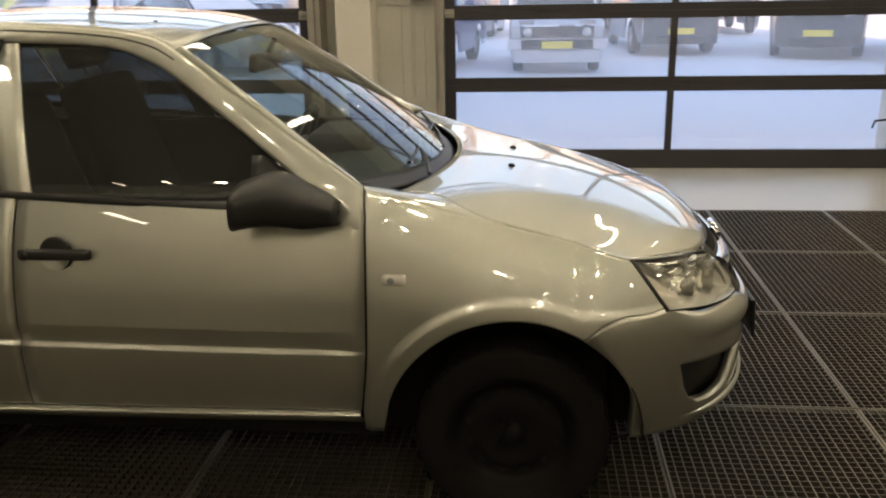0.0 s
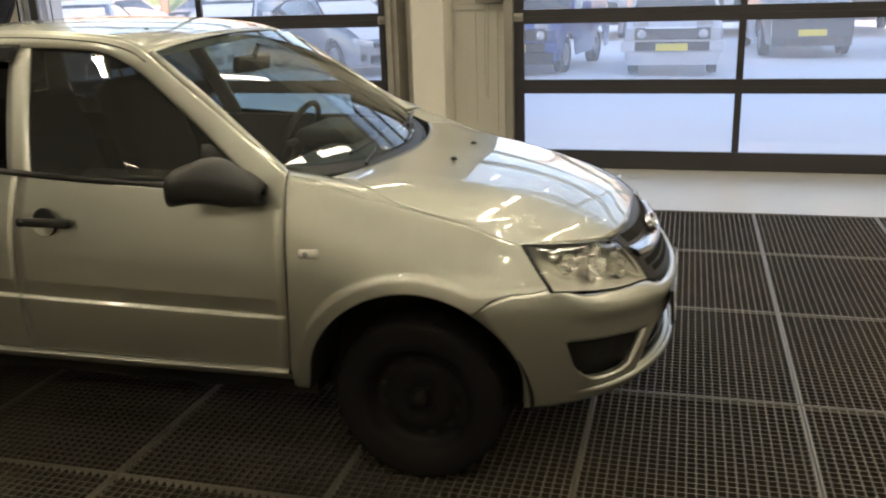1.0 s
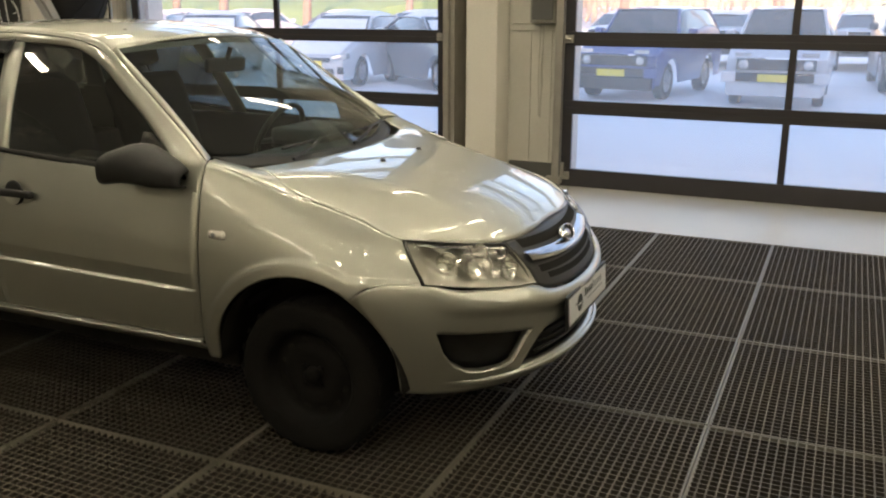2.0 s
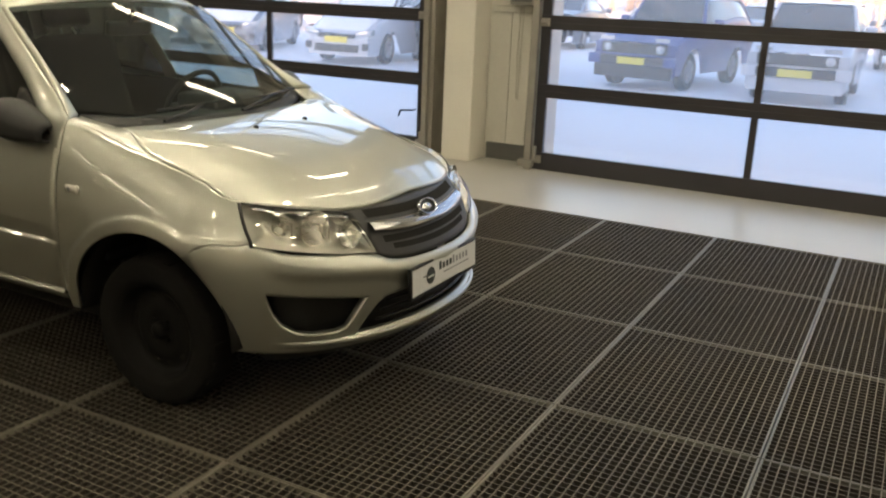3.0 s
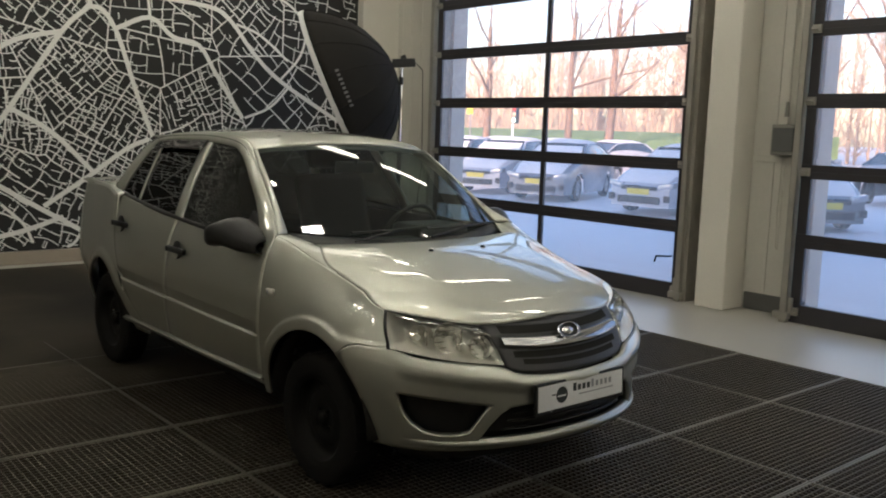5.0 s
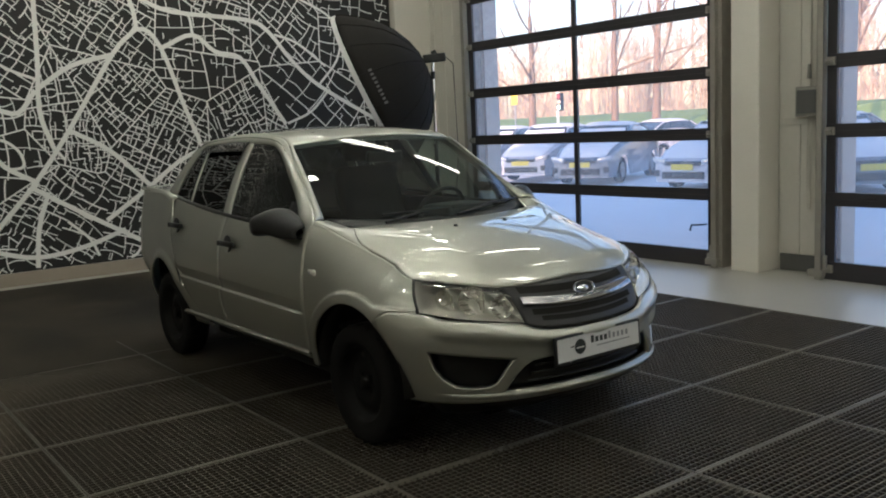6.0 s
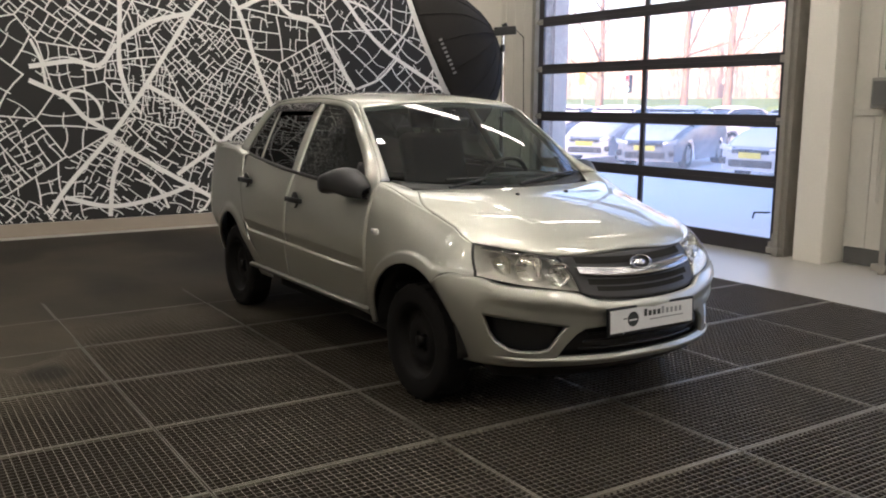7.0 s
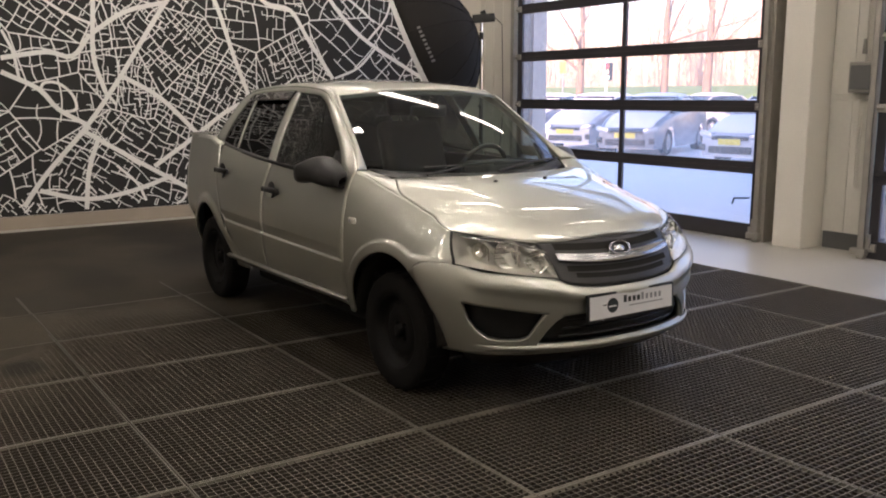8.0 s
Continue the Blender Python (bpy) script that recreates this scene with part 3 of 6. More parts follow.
def build_mural():
    rng = random.Random(7)
    y0, y1, z0, z1 = SOUTH_Y + 0.02, 7.215, 0.142, CEIL_Z - 0.01
    mural = thing("mural", "black wall mural with a white street map", "mural", kind="structure")
    part("ground", box((MURAL_X, y0, z0), (MURAL_X + 0.004, y1, z1)), MURAL_BLACK, mural, "matt black ground")
    strips = []

    def stroke(pts, w, lift):
        """A painted line with round joints, just proud of the wall."""
        x0 = MURAL_X + 0.0045 + lift
        for (ya, za), (yb, zb) in zip(pts, pts[1:]):
            d = Vector((yb - ya, zb - za))
            if d.length < 1e-4:
                continue
            n = Vector((-d.y, d.x)).normalized() * w / 2
            e = d.normalized() * w * 0.25
            quad = [(ya - e.x + n.x, za - e.y + n.y), (ya - e.x - n.x, za - e.y - n.y), (yb + e.x - n.x, zb + e.y - n.y), (yb + e.x + n.x, zb + e.y + n.y)]
            if all(y0 < p[0] < y1 and z0 < p[1] < z1 for p in quad):
                x = x0 + 0.00012 * (len(strips) % 31)
                strips.append([(x, *p) for p in quad])

    def smooth(pts):
        if len(pts) < 3:
            return pts
        n = (len(pts) - 1) * 4
        return [line(pts, k / n) for k in range(n + 1)]

    roads = [(smooth(p), 0.051) for p in ROADS_WIDE] + [(smooth(p), 0.031) for p in ROADS_MID]
    # small streets: quarters, each cut again and again along its own directions
    seeds = [(rng.uniform(y0, y1), rng.uniform(z0, z1)) for _ in range(85)]

    def cut(poly, p, n):
        """The part of a convex polygon on the side of p that n points away from."""
        out = []
        for a, c in zip(poly, poly[1:] + poly[:1]):
            da, dc = (a - p).dot(n), (c - p).dot(n)
            if da <= 0:
                out.append(a)
            if da * dc < 0:
                out.append(a.lerp(c, da / (da - dc)))
        return out

    def extent(poly, u):
        d = [p.dot(u) for p in poly]
        return min(d), max(d)

    def streets(poly, ang, small, lev):
        if len(poly) < 3:
            return
        u = Vector((math.cos(ang), math.sin(ang)))
        v = Vector((-u.y, u.x))
        (a0, a1), (b0, b1) = extent(poly, u), extent(poly, v)
        if (a1 - a0) * (b1 - b0) < small or min(a1 - a0, b1 - b0) < 0.05:
            return
        if (a1 - a0) < (b1 - b0) * 0.8:
            u, v, a0, a1 = v, -u, b0, b1
        at = u * lerp(a0, a1, rng.uniform(0.36, 0.64)) + v * sum(extent(poly, v)) / 2
        n = (u + v * rng.uniform(-0.13, 0.13)).normalized()
        left, right = cut(poly, at, n), cut(poly, at, -n)
        ends = [p for p in left if abs((p - at).dot(n)) < 1e-5]
        if len(ends) > 1 and rng.random() > (0.16 if lev > 2 else 0.0):
            p, q = ends[0], ends[-1]
            if rng.random() < 0.15:
                q = p.lerp(q, rng.uniform(0.4, 0.8))
            d = q - p
            bend = rng.uniform(-0.12, 0.12) * min(d.length, 0.35)
            way = [p + d * f + n * bend * math.sin(math.pi * f) for f in (0, .25, .5, .75, 1)]
            wide = rng.choice((0.0105, 0.012, 0.014)) if lev > 1 else 0.017
            stroke([tuple(w) for w in way], wide, 0.0)
            if lev > 1 and rng.random() < 0.28:
                a = p + d * rng.uniform(.25, .75)
                b = a + n * rng.choice((-1, 1)) * rng.uniform(.03, .08)
                tip = b + d.normalized() * rng.choice((-1, 0, 1)) * rng.uniform(.02, .05)
                stroke([tuple(a), tuple(b), tuple(tip)], 0.010, 0.0)
        for half in (left, right):
            streets(half, ang + rng.uniform(-0.06, 0.06), small, lev + 1)

    for k, sd in enumerate(seeds):
        me = Vector(sd)
        poly = [Vector(p) for p in ((y0, z0), (y1, z0), (y1, z1), (y0, z1))]
        for o in seeds:
            if o != sd:
                other = Vector(o)
                poly = cut(poly, (me + other) / 2, (other - me).normalized())
        for a, c in zip(poly, poly[1:] + poly[:1]):
            if a.x < c.x or (a.x == c.x and a.y < c.y):
                stroke([tuple(a), tuple(c)], 0.016, 0.0)
        streets(poly, rng.uniform(0, math.pi / 2), rng.choice((0.011, 0.015, 0.021, 0.032, 0.07)), 0)
    vs, fs = [], []
    for q in strips:
        fs.append(tuple(range(len(vs), len(vs) + 4)))
        vs += q
    part("side_streets", mesh_of("side_streets", vs, fs), MURAL_WHITE, mural, "thin white painted streets")
    strips.clear()
    for pts, w in roads:
        stroke(pts, w, 0.0040)
    vs, fs = [], []
    for q in strips:
        fs.append(tuple(range(len(vs), len(vs) + 4)))
        vs += q
    part("main_roads", mesh_of("main_roads", vs, fs), MURAL_WHITE, mural, "broad white painted roads")


def build_softbox():
    s = thing("softbox", "large black studio softbox on a light stand", "softbox", pose(-4.758, 6.253, 0))
    axis = Vector((0.58, 0.703, 0.404)).normalized()
    side = Vector((7.6, -5.9, -0.6))
    side = (side - axis * side.dot(axis)).normalized()
    along = axis.cross(side)
    head = Matrix((side, along, axis)).transposed().to_4x4()
    head.translation = (0, 0, 2.25)
    rings = ((0.90, -0.745), (0.915, -0.73), (0.885, -0.665), (0.77, -0.49), (0.62, -0.32), (0.48, -0.225), (0.30, -0.14), (0.13, -0.095), (0.07, -0.085))
    part("dome", bm_mesh("dome", lathe(rings, 48, "z"), True), CLOTH_BLACK, s, "black cloth dome", head)
    part("diffuser", lathe(((0.0, -0.73), (0.90, -0.738)), 32, "z"), CLOTH_WHITE, s, "white front cloth", head)
    part("rim", lathe(((0.895, -0.80), (0.918, -0.795), (0.918, -0.748), (0.895, -0.748)), 48, "z"), CLOTH_WHITE, s, "pale hemmed rim", head)
    for k in range(16):
        a = 2 * math.pi * (k + .5) / 16
        rib = [(r * 1.002 * math.cos(a), r * 1.002 * math.sin(a), z) for r, z in rings[1:8]]
        part("rib", tube_along(rib, 0.006, 5), CLOTH_BLACK, s, "", head)
    word = head @ Matrix.Translation((0.858, 0.0, -0.61)) @ Matrix.Rotation(math.radians(-26), 4, "Y")
    for k in range(9):
        h = (0.042, 0.034, 0.036)[k % 3]
        part("letter_bar", box((0.006, 0.2 - k * 0.046 - 0.024, -h / 2), (0.009, 0.2 - k * 0.046, h / 2)), CLOTH_GREY, s, "", word)
    level = Vector((axis.x, axis.y, 0.06)).to_track_quat("Z", "Y").to_matrix().to_4x4()
    level.translation = (0, 0, 2.27)
    part("flash_head", box((-0.045, -0.045, -0.10), (0.045, 0.045, 0.15), 0.012), BLACK_PLASTIC, s, "", level)
    part("umbrella_clamp", box((-0.02, -0.09, 0.02), (0.02, -0.045, 0.08), 0.006), BLACK_PLASTIC, s, "", head)
    part("pole", rod((0, 0, 0.35), (0, 0, 2.22), 0.016), CHROME, s)
    part("sleeve", rod((0, 0, 0.3), (0, 0, 1.3), 0.022), BLACK_PLASTIC, s)
    part("collar", rod((0, 0, 2.04), (0, 0, 2.12), 0.024), BLACK_PLASTIC, s)
    part("knob", rod((-0.05, 0, 1.3), (0.02, 0, 1.3), 0.016), BLACK_PLASTIC, s)
    for k in range(3):
        a = 2 * math.pi * k / 3 + 0.4
        part("leg", rod((0, 0, 0.62), (0.55 * math.cos(a), 0.55 * math.sin(a), 0.012), 0.011), BLACK_PLASTIC, s)
    part("cable", tube_along([(0.10, 0.11, 2.28), (0.17, 0.16, 2.2), (0.19, 0.17, 1.2), (0.12, 0.1, 0.2), (0.3, 0.3, 0.01)], 0.005, 6), BLACK_PLASTIC, s)



build_hall()
build_door(DOOR_MID[0], 1, True)
build_door(DOOR_MID[1], 2, True)
build_control_box()
build_lights()
build_mural()
build_softbox()

# ---- the silver car: x forward from the front axle, q out from the middle plane ----
R_ARCH, AXLE_Z, REAR_AX = 0.375, 0.31, -2.476
BELT = [(-2.75, 1.14), (-2.48, 1.13), (-2.31, 1.10), (-2.08, 1.075), (-1.39, 1.022), (-0.75, 0.988), (-0.485, 0.980), (-0.40, 0.982)]
OUTER = [(-0.42, 1.05), (-0.605, 1.154), (-0.81, 1.293), (-1.0, 1.42), (-1.11, 1.464), (-1.3, 1.486), (-1.6, 1.50), (-1.95, 1.489), (-2.2, 1.466), (-2.34, 1.41), (-2.42, 1.29), (-2.49, 1.145)]
INNER = [(-0.487, 0.985), (-0.66, 1.105), (-0.84, 1.236), (-1.0, 1.35), (-1.10, 1.40), (-1.22, 1.430), (-1.5, 1.445), (-1.85, 1.444), (-2.12, 1.432), (-2.24, 1.400), (-2.31, 1.27), (-2.35, 1.115)]
INNER_X = sorted(INNER)
REAR_SEAM = [(0.38, -1.85), (0.44, -1.92), (0.59, -2.09), (0.75, -2.20), (0.98, -2.28), (1.10, -2.31)]
BUMPER_TOP = [(0, .576), (.2, .579), (.40, .600), (.457, .6235), (.69, .651), (.84, .672), (.875, .690), (.888, .696), (.95, .690), (.987, .682), (.996, .662), (1.0, .627)]
FOG_TOP = [(.44, .465), (.50, .468), (.732, .50), (.896, .52), (1.0, .53)]
FOG_LOW = [(.44, .465), (.50, .468), (.545, .474), (.60, .41), (.637, .366), (.682, .352), (.772, .35), (.822, .36), (.862, .395), (.882, .44), (.896, .52), (1.0, .53)]
INTAKE_TOP = [(0, .475), (.27, .47), (.44, .462), (.49, .44), (.545, .395), (.602, .33), (1.0, .33)]
HOOD_MID = [(-0.22, 1.004), (0, .988), (.2, .955), (.38, .91), (.50, .868), (.58, .832), (.645, .786)]


def cabin_q(z, x=-2.0):
    return 0.797 - 0.075 * ease((x + 1.15) / 0.70) - 0.57 * (max(z, 1.035) - 1.02) + 0.014 * math.sin(math.pi * min(max((z - 1.02) / 0.46, 0), 1))


def foot(z):
    return 0.050 * max(0.0, 1 - (z - 1.03) / 0.20) ** 2


def table(tab, x):
    """Straight lines between (x, value) pairs."""
    if x <= tab[0][0]:
        return tab[0][1]
    for (a, v), (b, w) in zip(tab, tab[1:]):
        if x <= b:
            return lerp(v, w, (x - a) / (b - a))
    return tab[-1][1]


def arch_z(x, ax):
    d = R_ARCH ** 2 - (x - ax) ** 2
    return AXLE_Z + math.sqrt(d) if d > 0 else AXLE_Z


def door_q(x, z):
    """The side of a door, with its pressed crease and the ledge above the sill."""
    q = half_width(x, z) - 0.040 * max(0.0, (z - spl(BELT, x) + 0.26) / 0.26) ** 2 * ease((-.40 - x) / .12)
    c = 0.575 + 0.012 * (x + 0.5) * -1.6
    if z > c:
        d = 0.014 * ease((-0.452 - x) / 0.02)
        q -= d * max(0.0, 1 - (z - c - 0.009) / 0.060) if z > c + 0.009 else d * (z - c) / 0.009
    return q


def nose(c, z, off=0.0):
    """A point of the rounded front: c is 0 in the middle and 1 at the side."""
    b, a = half_width(XC, z), spl(NOSE, z) - XC
    return XC + (a + off) * bow(c), (b + off) * c, z


def on_nose(q, z, off=0.0):
    return nose(q / half_width(XC, z), z, off)


def tuck(x, z):
    """How far the rear corner draws in towards its foot."""
    return .085 * ease((.66 - z) / .34) * ease((-2.80 - x) / .20)


def tail(c, z, off=0.0):
    b, a = half_width(-3.0, z) - tuck(-3.0, z), 0.45 - 0.10 * ease((z - 0.75) / 0.35) - 0.10 * ease((.60 - z) / .35)
    th = math.acos(min(1.0, max(-1.0, c)))
    return -3.0 - (a + off) * math.sin(th), (b + off) * math.cos(th), z


def rows(lo, hi, xof, q, nu=24, nv=16):
    """A sheet of columns: xof(s, z) along, lo(x) to hi(x) up, q(x, z) out."""
    def fn(s, t):
        z = lerp(0.6, 1.0, t)
        for _ in range(6):
            x = xof(s, z)
            z = lerp(lo(x), hi(x), t)
        return x, q(x, z), z
    return lambda sg: grid(fn, nu, nv, sg)


def front_seam(z):
    return spl([(.38, -.442), (.55, -.420), (.80, -.411), (1.06, -.415)], z)


def mid_seam(z):
    return -1.428 - 0.03 * (1.04 - z) / 0.6


def b_front(z):
    return -1.385 - 0.10 * (z - 1.035) / 0.41


def build_car():
    car = thing("sedan_car", "clean champagne-silver four-door sedan with tinted side windows, standing on the gratings", "car", pose(-0.15, 3.11, 0))
    for nm, lo, hi in (("boot_floor", (-3.2, -0.62, 0.33), (-2.90, 0.62, 0.92)), ("rear_axle_box", (-2.90, -0.56, 0.20), (-2.06, 0.56, 0.92)), ("underbody", (-2.06, -0.64, 0.20), (-0.42, 0.64, 0.50)), ("engine_bay", (-0.42, -0.53, 0.17), (0.30, 0.53, 0.78)), ("front_beam", (0.30, -0.44, 0.17), (0.52, 0.40, 0.66))):
        part(nm, box(lo, hi, 0.02), UNDER, car)

    # skin panels, the two sides mirrored
    def fender_lo(x):
        if x > 0.2:
            z = .69
            for _ in range(4):
                z = spl(BUMPER_TOP, bow((x - XC) / (spl(NOSE, z) - XC))) + .002
            return z
        return arch_z(x, 0.0) if x > -R_ARCH else AXLE_Z

    def fender_hi(x):
        return spl(SEAM, x) - 0.003 if x < 0.335 else lerp(.822, .70, (x - .335) / .099)

    def fender_x(s, z):
        k = 0.5 - 0.5 * math.cos(math.pi * s)
        k = lerp(s, k, 0.6)
        return lerp(front_seam(z) + 0.003, 0.434, k)

    def quarter_x(s, z):
        return lerp(spl(REAR_SEAM, z) + 0.03, -3.0, s)

    def quarter_lo(x):
        return arch_z(x, REAR_AX) if abs(x - REAR_AX) < R_ARCH else AXLE_Z

    def door_flat(x):
        return 0.386

    def belt(x):
        return spl(BELT, x)

    fender = rows(fender_lo, fender_hi, fender_x, side_y, 70, 40)
    fdoor = rows(door_flat, belt, lambda s, z: lerp(front_seam(z) - 0.003, mid_seam(z) + 0.003, s), door_q, 26, 200)
    rdoor = rows(door_flat, belt, lambda s, z: lerp(mid_seam(z) - 0.003, spl(REAR_SEAM, z) + 0.003, s), door_q, 26, 200)
    quarter = rows(quarter_lo, belt, quarter_x, lambda x, z: half_width(x, z) - tuck(x, z) - (.007 if x > spl(REAR_SEAM, z) - .004 else 0), 60, 30)

    def sill(s, t):
        k, u = min(1, t / .7), max(0, (t - .7) / .3)
        x, z = lerp(-0.448, -2.09, s), lerp(0.300, 0.372, k) + .010 * u
        return x, half_width(x, 0.38) + 0.014 - 0.10 * (1 - k) ** 1.6 - .020 * u, z

    def rail(s, t):
        (xo, zo), (xi, zi) = line(OUTER, s), line(INNER, s)
        x, z = lerp(xi, xo, t), lerp(zi, zo, t)
        return x, cabin_q(z, x) + 0.010 * math.sin(math.pi * t) + 0.004 + (foot(z) if x > -0.9 else 0), z

    def b_post(s, t):
        z = lerp(spl(BELT, -1.42) - .01, 1.444, t)
        x = lerp(b_front(z), b_front(z) - 0.088, s)
        return x, cabin_q(z) + 0.005, z

    def pane_fn(x0, x1):
        def fn(s, t):
            z = 1.2
            for _ in range(6):
                x = lerp(x0(z), x1(z), s)
                z = lerp(spl(BELT, x) - 0.01, spl(INNER_X, x) + 0.01, t)
            return x, cabin_q(z, x) - 0.006, z
        return fn

    fwin = pane_fn(lambda z: -0.50, b_front)
    rwin = pane_fn(lambda z: b_front(z) - 0.088, lambda z: -2.03 - 0.09 * (z - 1.08) / 0.35)
    qwin = pane_fn(lambda z: -2.05 - 0.09 * (z - 1.08) / 0.35, lambda z: -2.335)

    def divider(s, t):
        z = lerp(1.08, 1.427, t)
        x = -2.03 - 0.09 * (z - 1.08) / 0.35 - 0.014 * s
        return x, cabin_q(z) + 0.002, z

    def belt_rubber(s, t):
        x = lerp(-0.50, -2.345, s)
        z = spl(BELT, x) + lerp(-0.002, 0.018, t)
        return x, lerp(max(cabin_q(z, x) + 0.008, door_q(x, spl(BELT, x)) - 0.004), cabin_q(z, x) + 0.004, t), z

    def pillar_foot(s, t):
        """The flank running up into the foot of the screen pillar."""
        k = abs(2 * s - 1)
        if s < .5:
            (xo, zo), (xi, zi) = (-.418, lerp(1.05, .94, k)), (lerp(-.487, -.53, k), lerp(.985, .94, k))
        else:
            (xo, zo), (xi, zi) = line(OUTER, .075 * k), line(INNER, .075 * k)
        x, z = lerp(xi, xo, t), lerp(zi, zo, t)
        q1 = cabin_q(z, x) + 0.010 * math.sin(math.pi * t) + 0.004 + foot(z)
        return x, lerp(door_q(x, min(z, 1.03)) - .0012 + .003 * ease(s / .15), q1, ease(s)), z

    def gap_line(s):
        (xo, zo), (xi, zi) = line(OUTER, s), line(INNER, s)
        x, z = lerp(xi, xo, .66), lerp(zi, zo, .66)
        return x, cabin_q(z, x) + .0135 + (foot(z) if x > -0.9 else 0), z

    def shoulder(s, t):
        x = lerp(-2.28, -3.06, s)
        z0 = spl(BELT, x)
        return x, lerp(half_width(x, z0), 0.735, t), z0 + 0.012 * math.sin(t * math.pi / 2)

    for sg, hand in ((-1, "right"), (1, "left")):
        panel("front_fender", [fender(sg)], PAINT, car)
        d1 = panel("front_door", [fdoor(sg)], PAINT, car)
        d2 = panel("rear_door", [rdoor(sg)], PAINT, car)
        panel("quarter_panel", [quarter(sg), grid(shoulder, 12, 4, sg)], PAINT, car)
        panel("sill", [grid(sill, 24, 20, sg)], PAINT, car)
        panel("roof_rail", [grid(pillar_foot, 24, 8, sg), grid(lambda s, t: rail(lerp(.075, 1, s), t), 70, 8, sg)], PAINT, car, thick=0.02, centre=(-1.3, 0, 1.1))
        panel("door_post", [grid(b_post, 3, 12, sg)], PAINT, car, thick=0.012, centre=(-1.3, 0, 1.1))
        for fn, dd, gl, lb in ((fwin, d1, CLEAR_SIDE, "lightly tinted glass"), (rwin, d2, TINT, "dark tinted glass"), (qwin, d2, TINT, "dark tinted glass")):
            panel("window_pane", [grid(fn, 24, 12, sg)], gl, dd, lb, 0, (-1.3, 0, 1.1))
        panel("window_divider", [grid(divider, 2, 8, sg)], PAINT, d2, thick=0.01, centre=(-1.3, 0, 1.1))
        panel("window_rubber", [grid(belt_rubber, 40, 2, sg)], BLACK_PLASTIC, car, thick=0.008, centre=(-1.3, 0, 1.0))
        def deflector(s, t):
            x = lerp(-1.53, -2.19, s)
            z = spl(INNER_X, x) + .012 - .058 * t
            return x, cabin_q(z) + .010 + .016 * t, z
        panel("wind_deflector", [grid(deflector, 20, 4, sg)], DARK_ACRYLIC, d2, "smoked acrylic wind deflector", .003, (-1.3, 0, 1.0))
        seal = [gap_line(lerp(.27, .80, k / 60)) for k in range(61)]
        part("door_seal", tube_along([(x, sg * q, z) for x, q, z in seal], .0022, 5), BLACK_PLASTIC, car, "thin black gap seal")
        # black sail at the mirror
        def sail(s, t):
            x = lerp(-0.50, -0.75, s)
            z = lerp(.985, min(.990 + 0.66 * (-0.50 - x), 1.13), t)
            return x, cabin_q(z, x) + 0.006, z
        panel("mirror_sail", [grid(sail, 8, 6, sg)], BLACK_PLASTIC, d1, thick=0.012, centre=(-1.3, 0, 1.0))
        # handles: a black disc for the dish's shade, with a black bar over it
        for dd, hx, hz in ((d1, -1.30, 0.876), (d2, -2.12, 0.935)):
            q = half_width(hx, hz)
            dish = lathe(((0.0, 0.002), (0.043, 0.002), (0.049, 0.0005), (0.050, -0.004)), 28)
            part("dish_shade", bm_mesh("dish_shade", dish, True), BLACK_PLASTIC, dd, "", pose(hx, sg * (q + 0.003), hz, 0, 0, 0 if sg > 0 else 180))
            cup = bmesh.new()
            for k in range(15):
                for rr, yy in ((0.012, 0.003), (0.047, 0.014)):
                    a = math.pi * (1.08 + 0.84 * k / 14)
                    cup.verts.new((rr * math.cos(a), yy, rr * math.sin(a)))
            cup.verts.ensure_lookup_table()
            for k in range(14):
                cup.faces.new([cup.verts[i] for i in (2 * k, 2 * k + 1, 2 * k + 3, 2 * k + 2)])
            part("handle_cup", bm_mesh("handle_cup", cup, True), PAINT, dd, "", pose(hx, sg * (q + 0.001), hz) @ Matrix.Diagonal((1, sg, 1, 1)))
            bm = box((hx - 0.108, -0.011, hz - 0.016), (hx + 0.108, 0.014, hz + 0.016), 0.010)
            for v in bm.verts:
                v.co.y += 0.022 * (1 - ((v.co.x - hx) / 0.11) ** 2)
            add_rod(bm, (hx - 0.085, 0.0, hz), (hx - 0.085, 0.02, hz), 0.015, n=14)
            part("door_handle", bm_mesh("door_handle", bm, True), BLACK_PLASTIC, dd, "black pull handle", pose(0, sg * (q + 0.008), 0) @ Matrix.Diagonal((1, sg, 1, 1)))
        # side repeater
        q = half_width(-0.33, 0.803)
        bm = box((-0.366, -0.008, 0.786), (-0.294, 0.012, 0.820), 0.014)
        rep = part("side_repeater", bm_mesh("side_repeater", bm, True), WHITE_LENS, car, "pale oval indicator lens", pose(0, sg * q, 0) @ Matrix.Diagonal((1, sg, 1, 1)))
        part("bulb", lathe(((0, .002), (.006, .0015), (.010, 0)), 12), PLATE_GREY, rep, "", pose(-0.338, 0.0125, 0.803))
        build_mirror(car, sg)

    # bumper in three bands round its openings
    def th0(z):
        xa = math.sqrt(max(0, R_ARCH ** 2 - (z - AXLE_Z) ** 2)) if z > AXLE_Z else R_ARCH
        xa -= .022 * ease((.48 - z) / .18)
        return bow(min(0.95, max(0.0, (max(xa, 0.20) - XC) / (spl(NOSE, z) - XC))))

    marks = (0, .1, .2, .27, .34, .40, .44, .465, .49, .50, .52, .545, .57, .60, .602, .62, .637, .66, .682, .732, .772, .80, .822, .842, .862, .882, .888, .896, .90, .92, .94, .96, .975, .987, .996, 1.0)

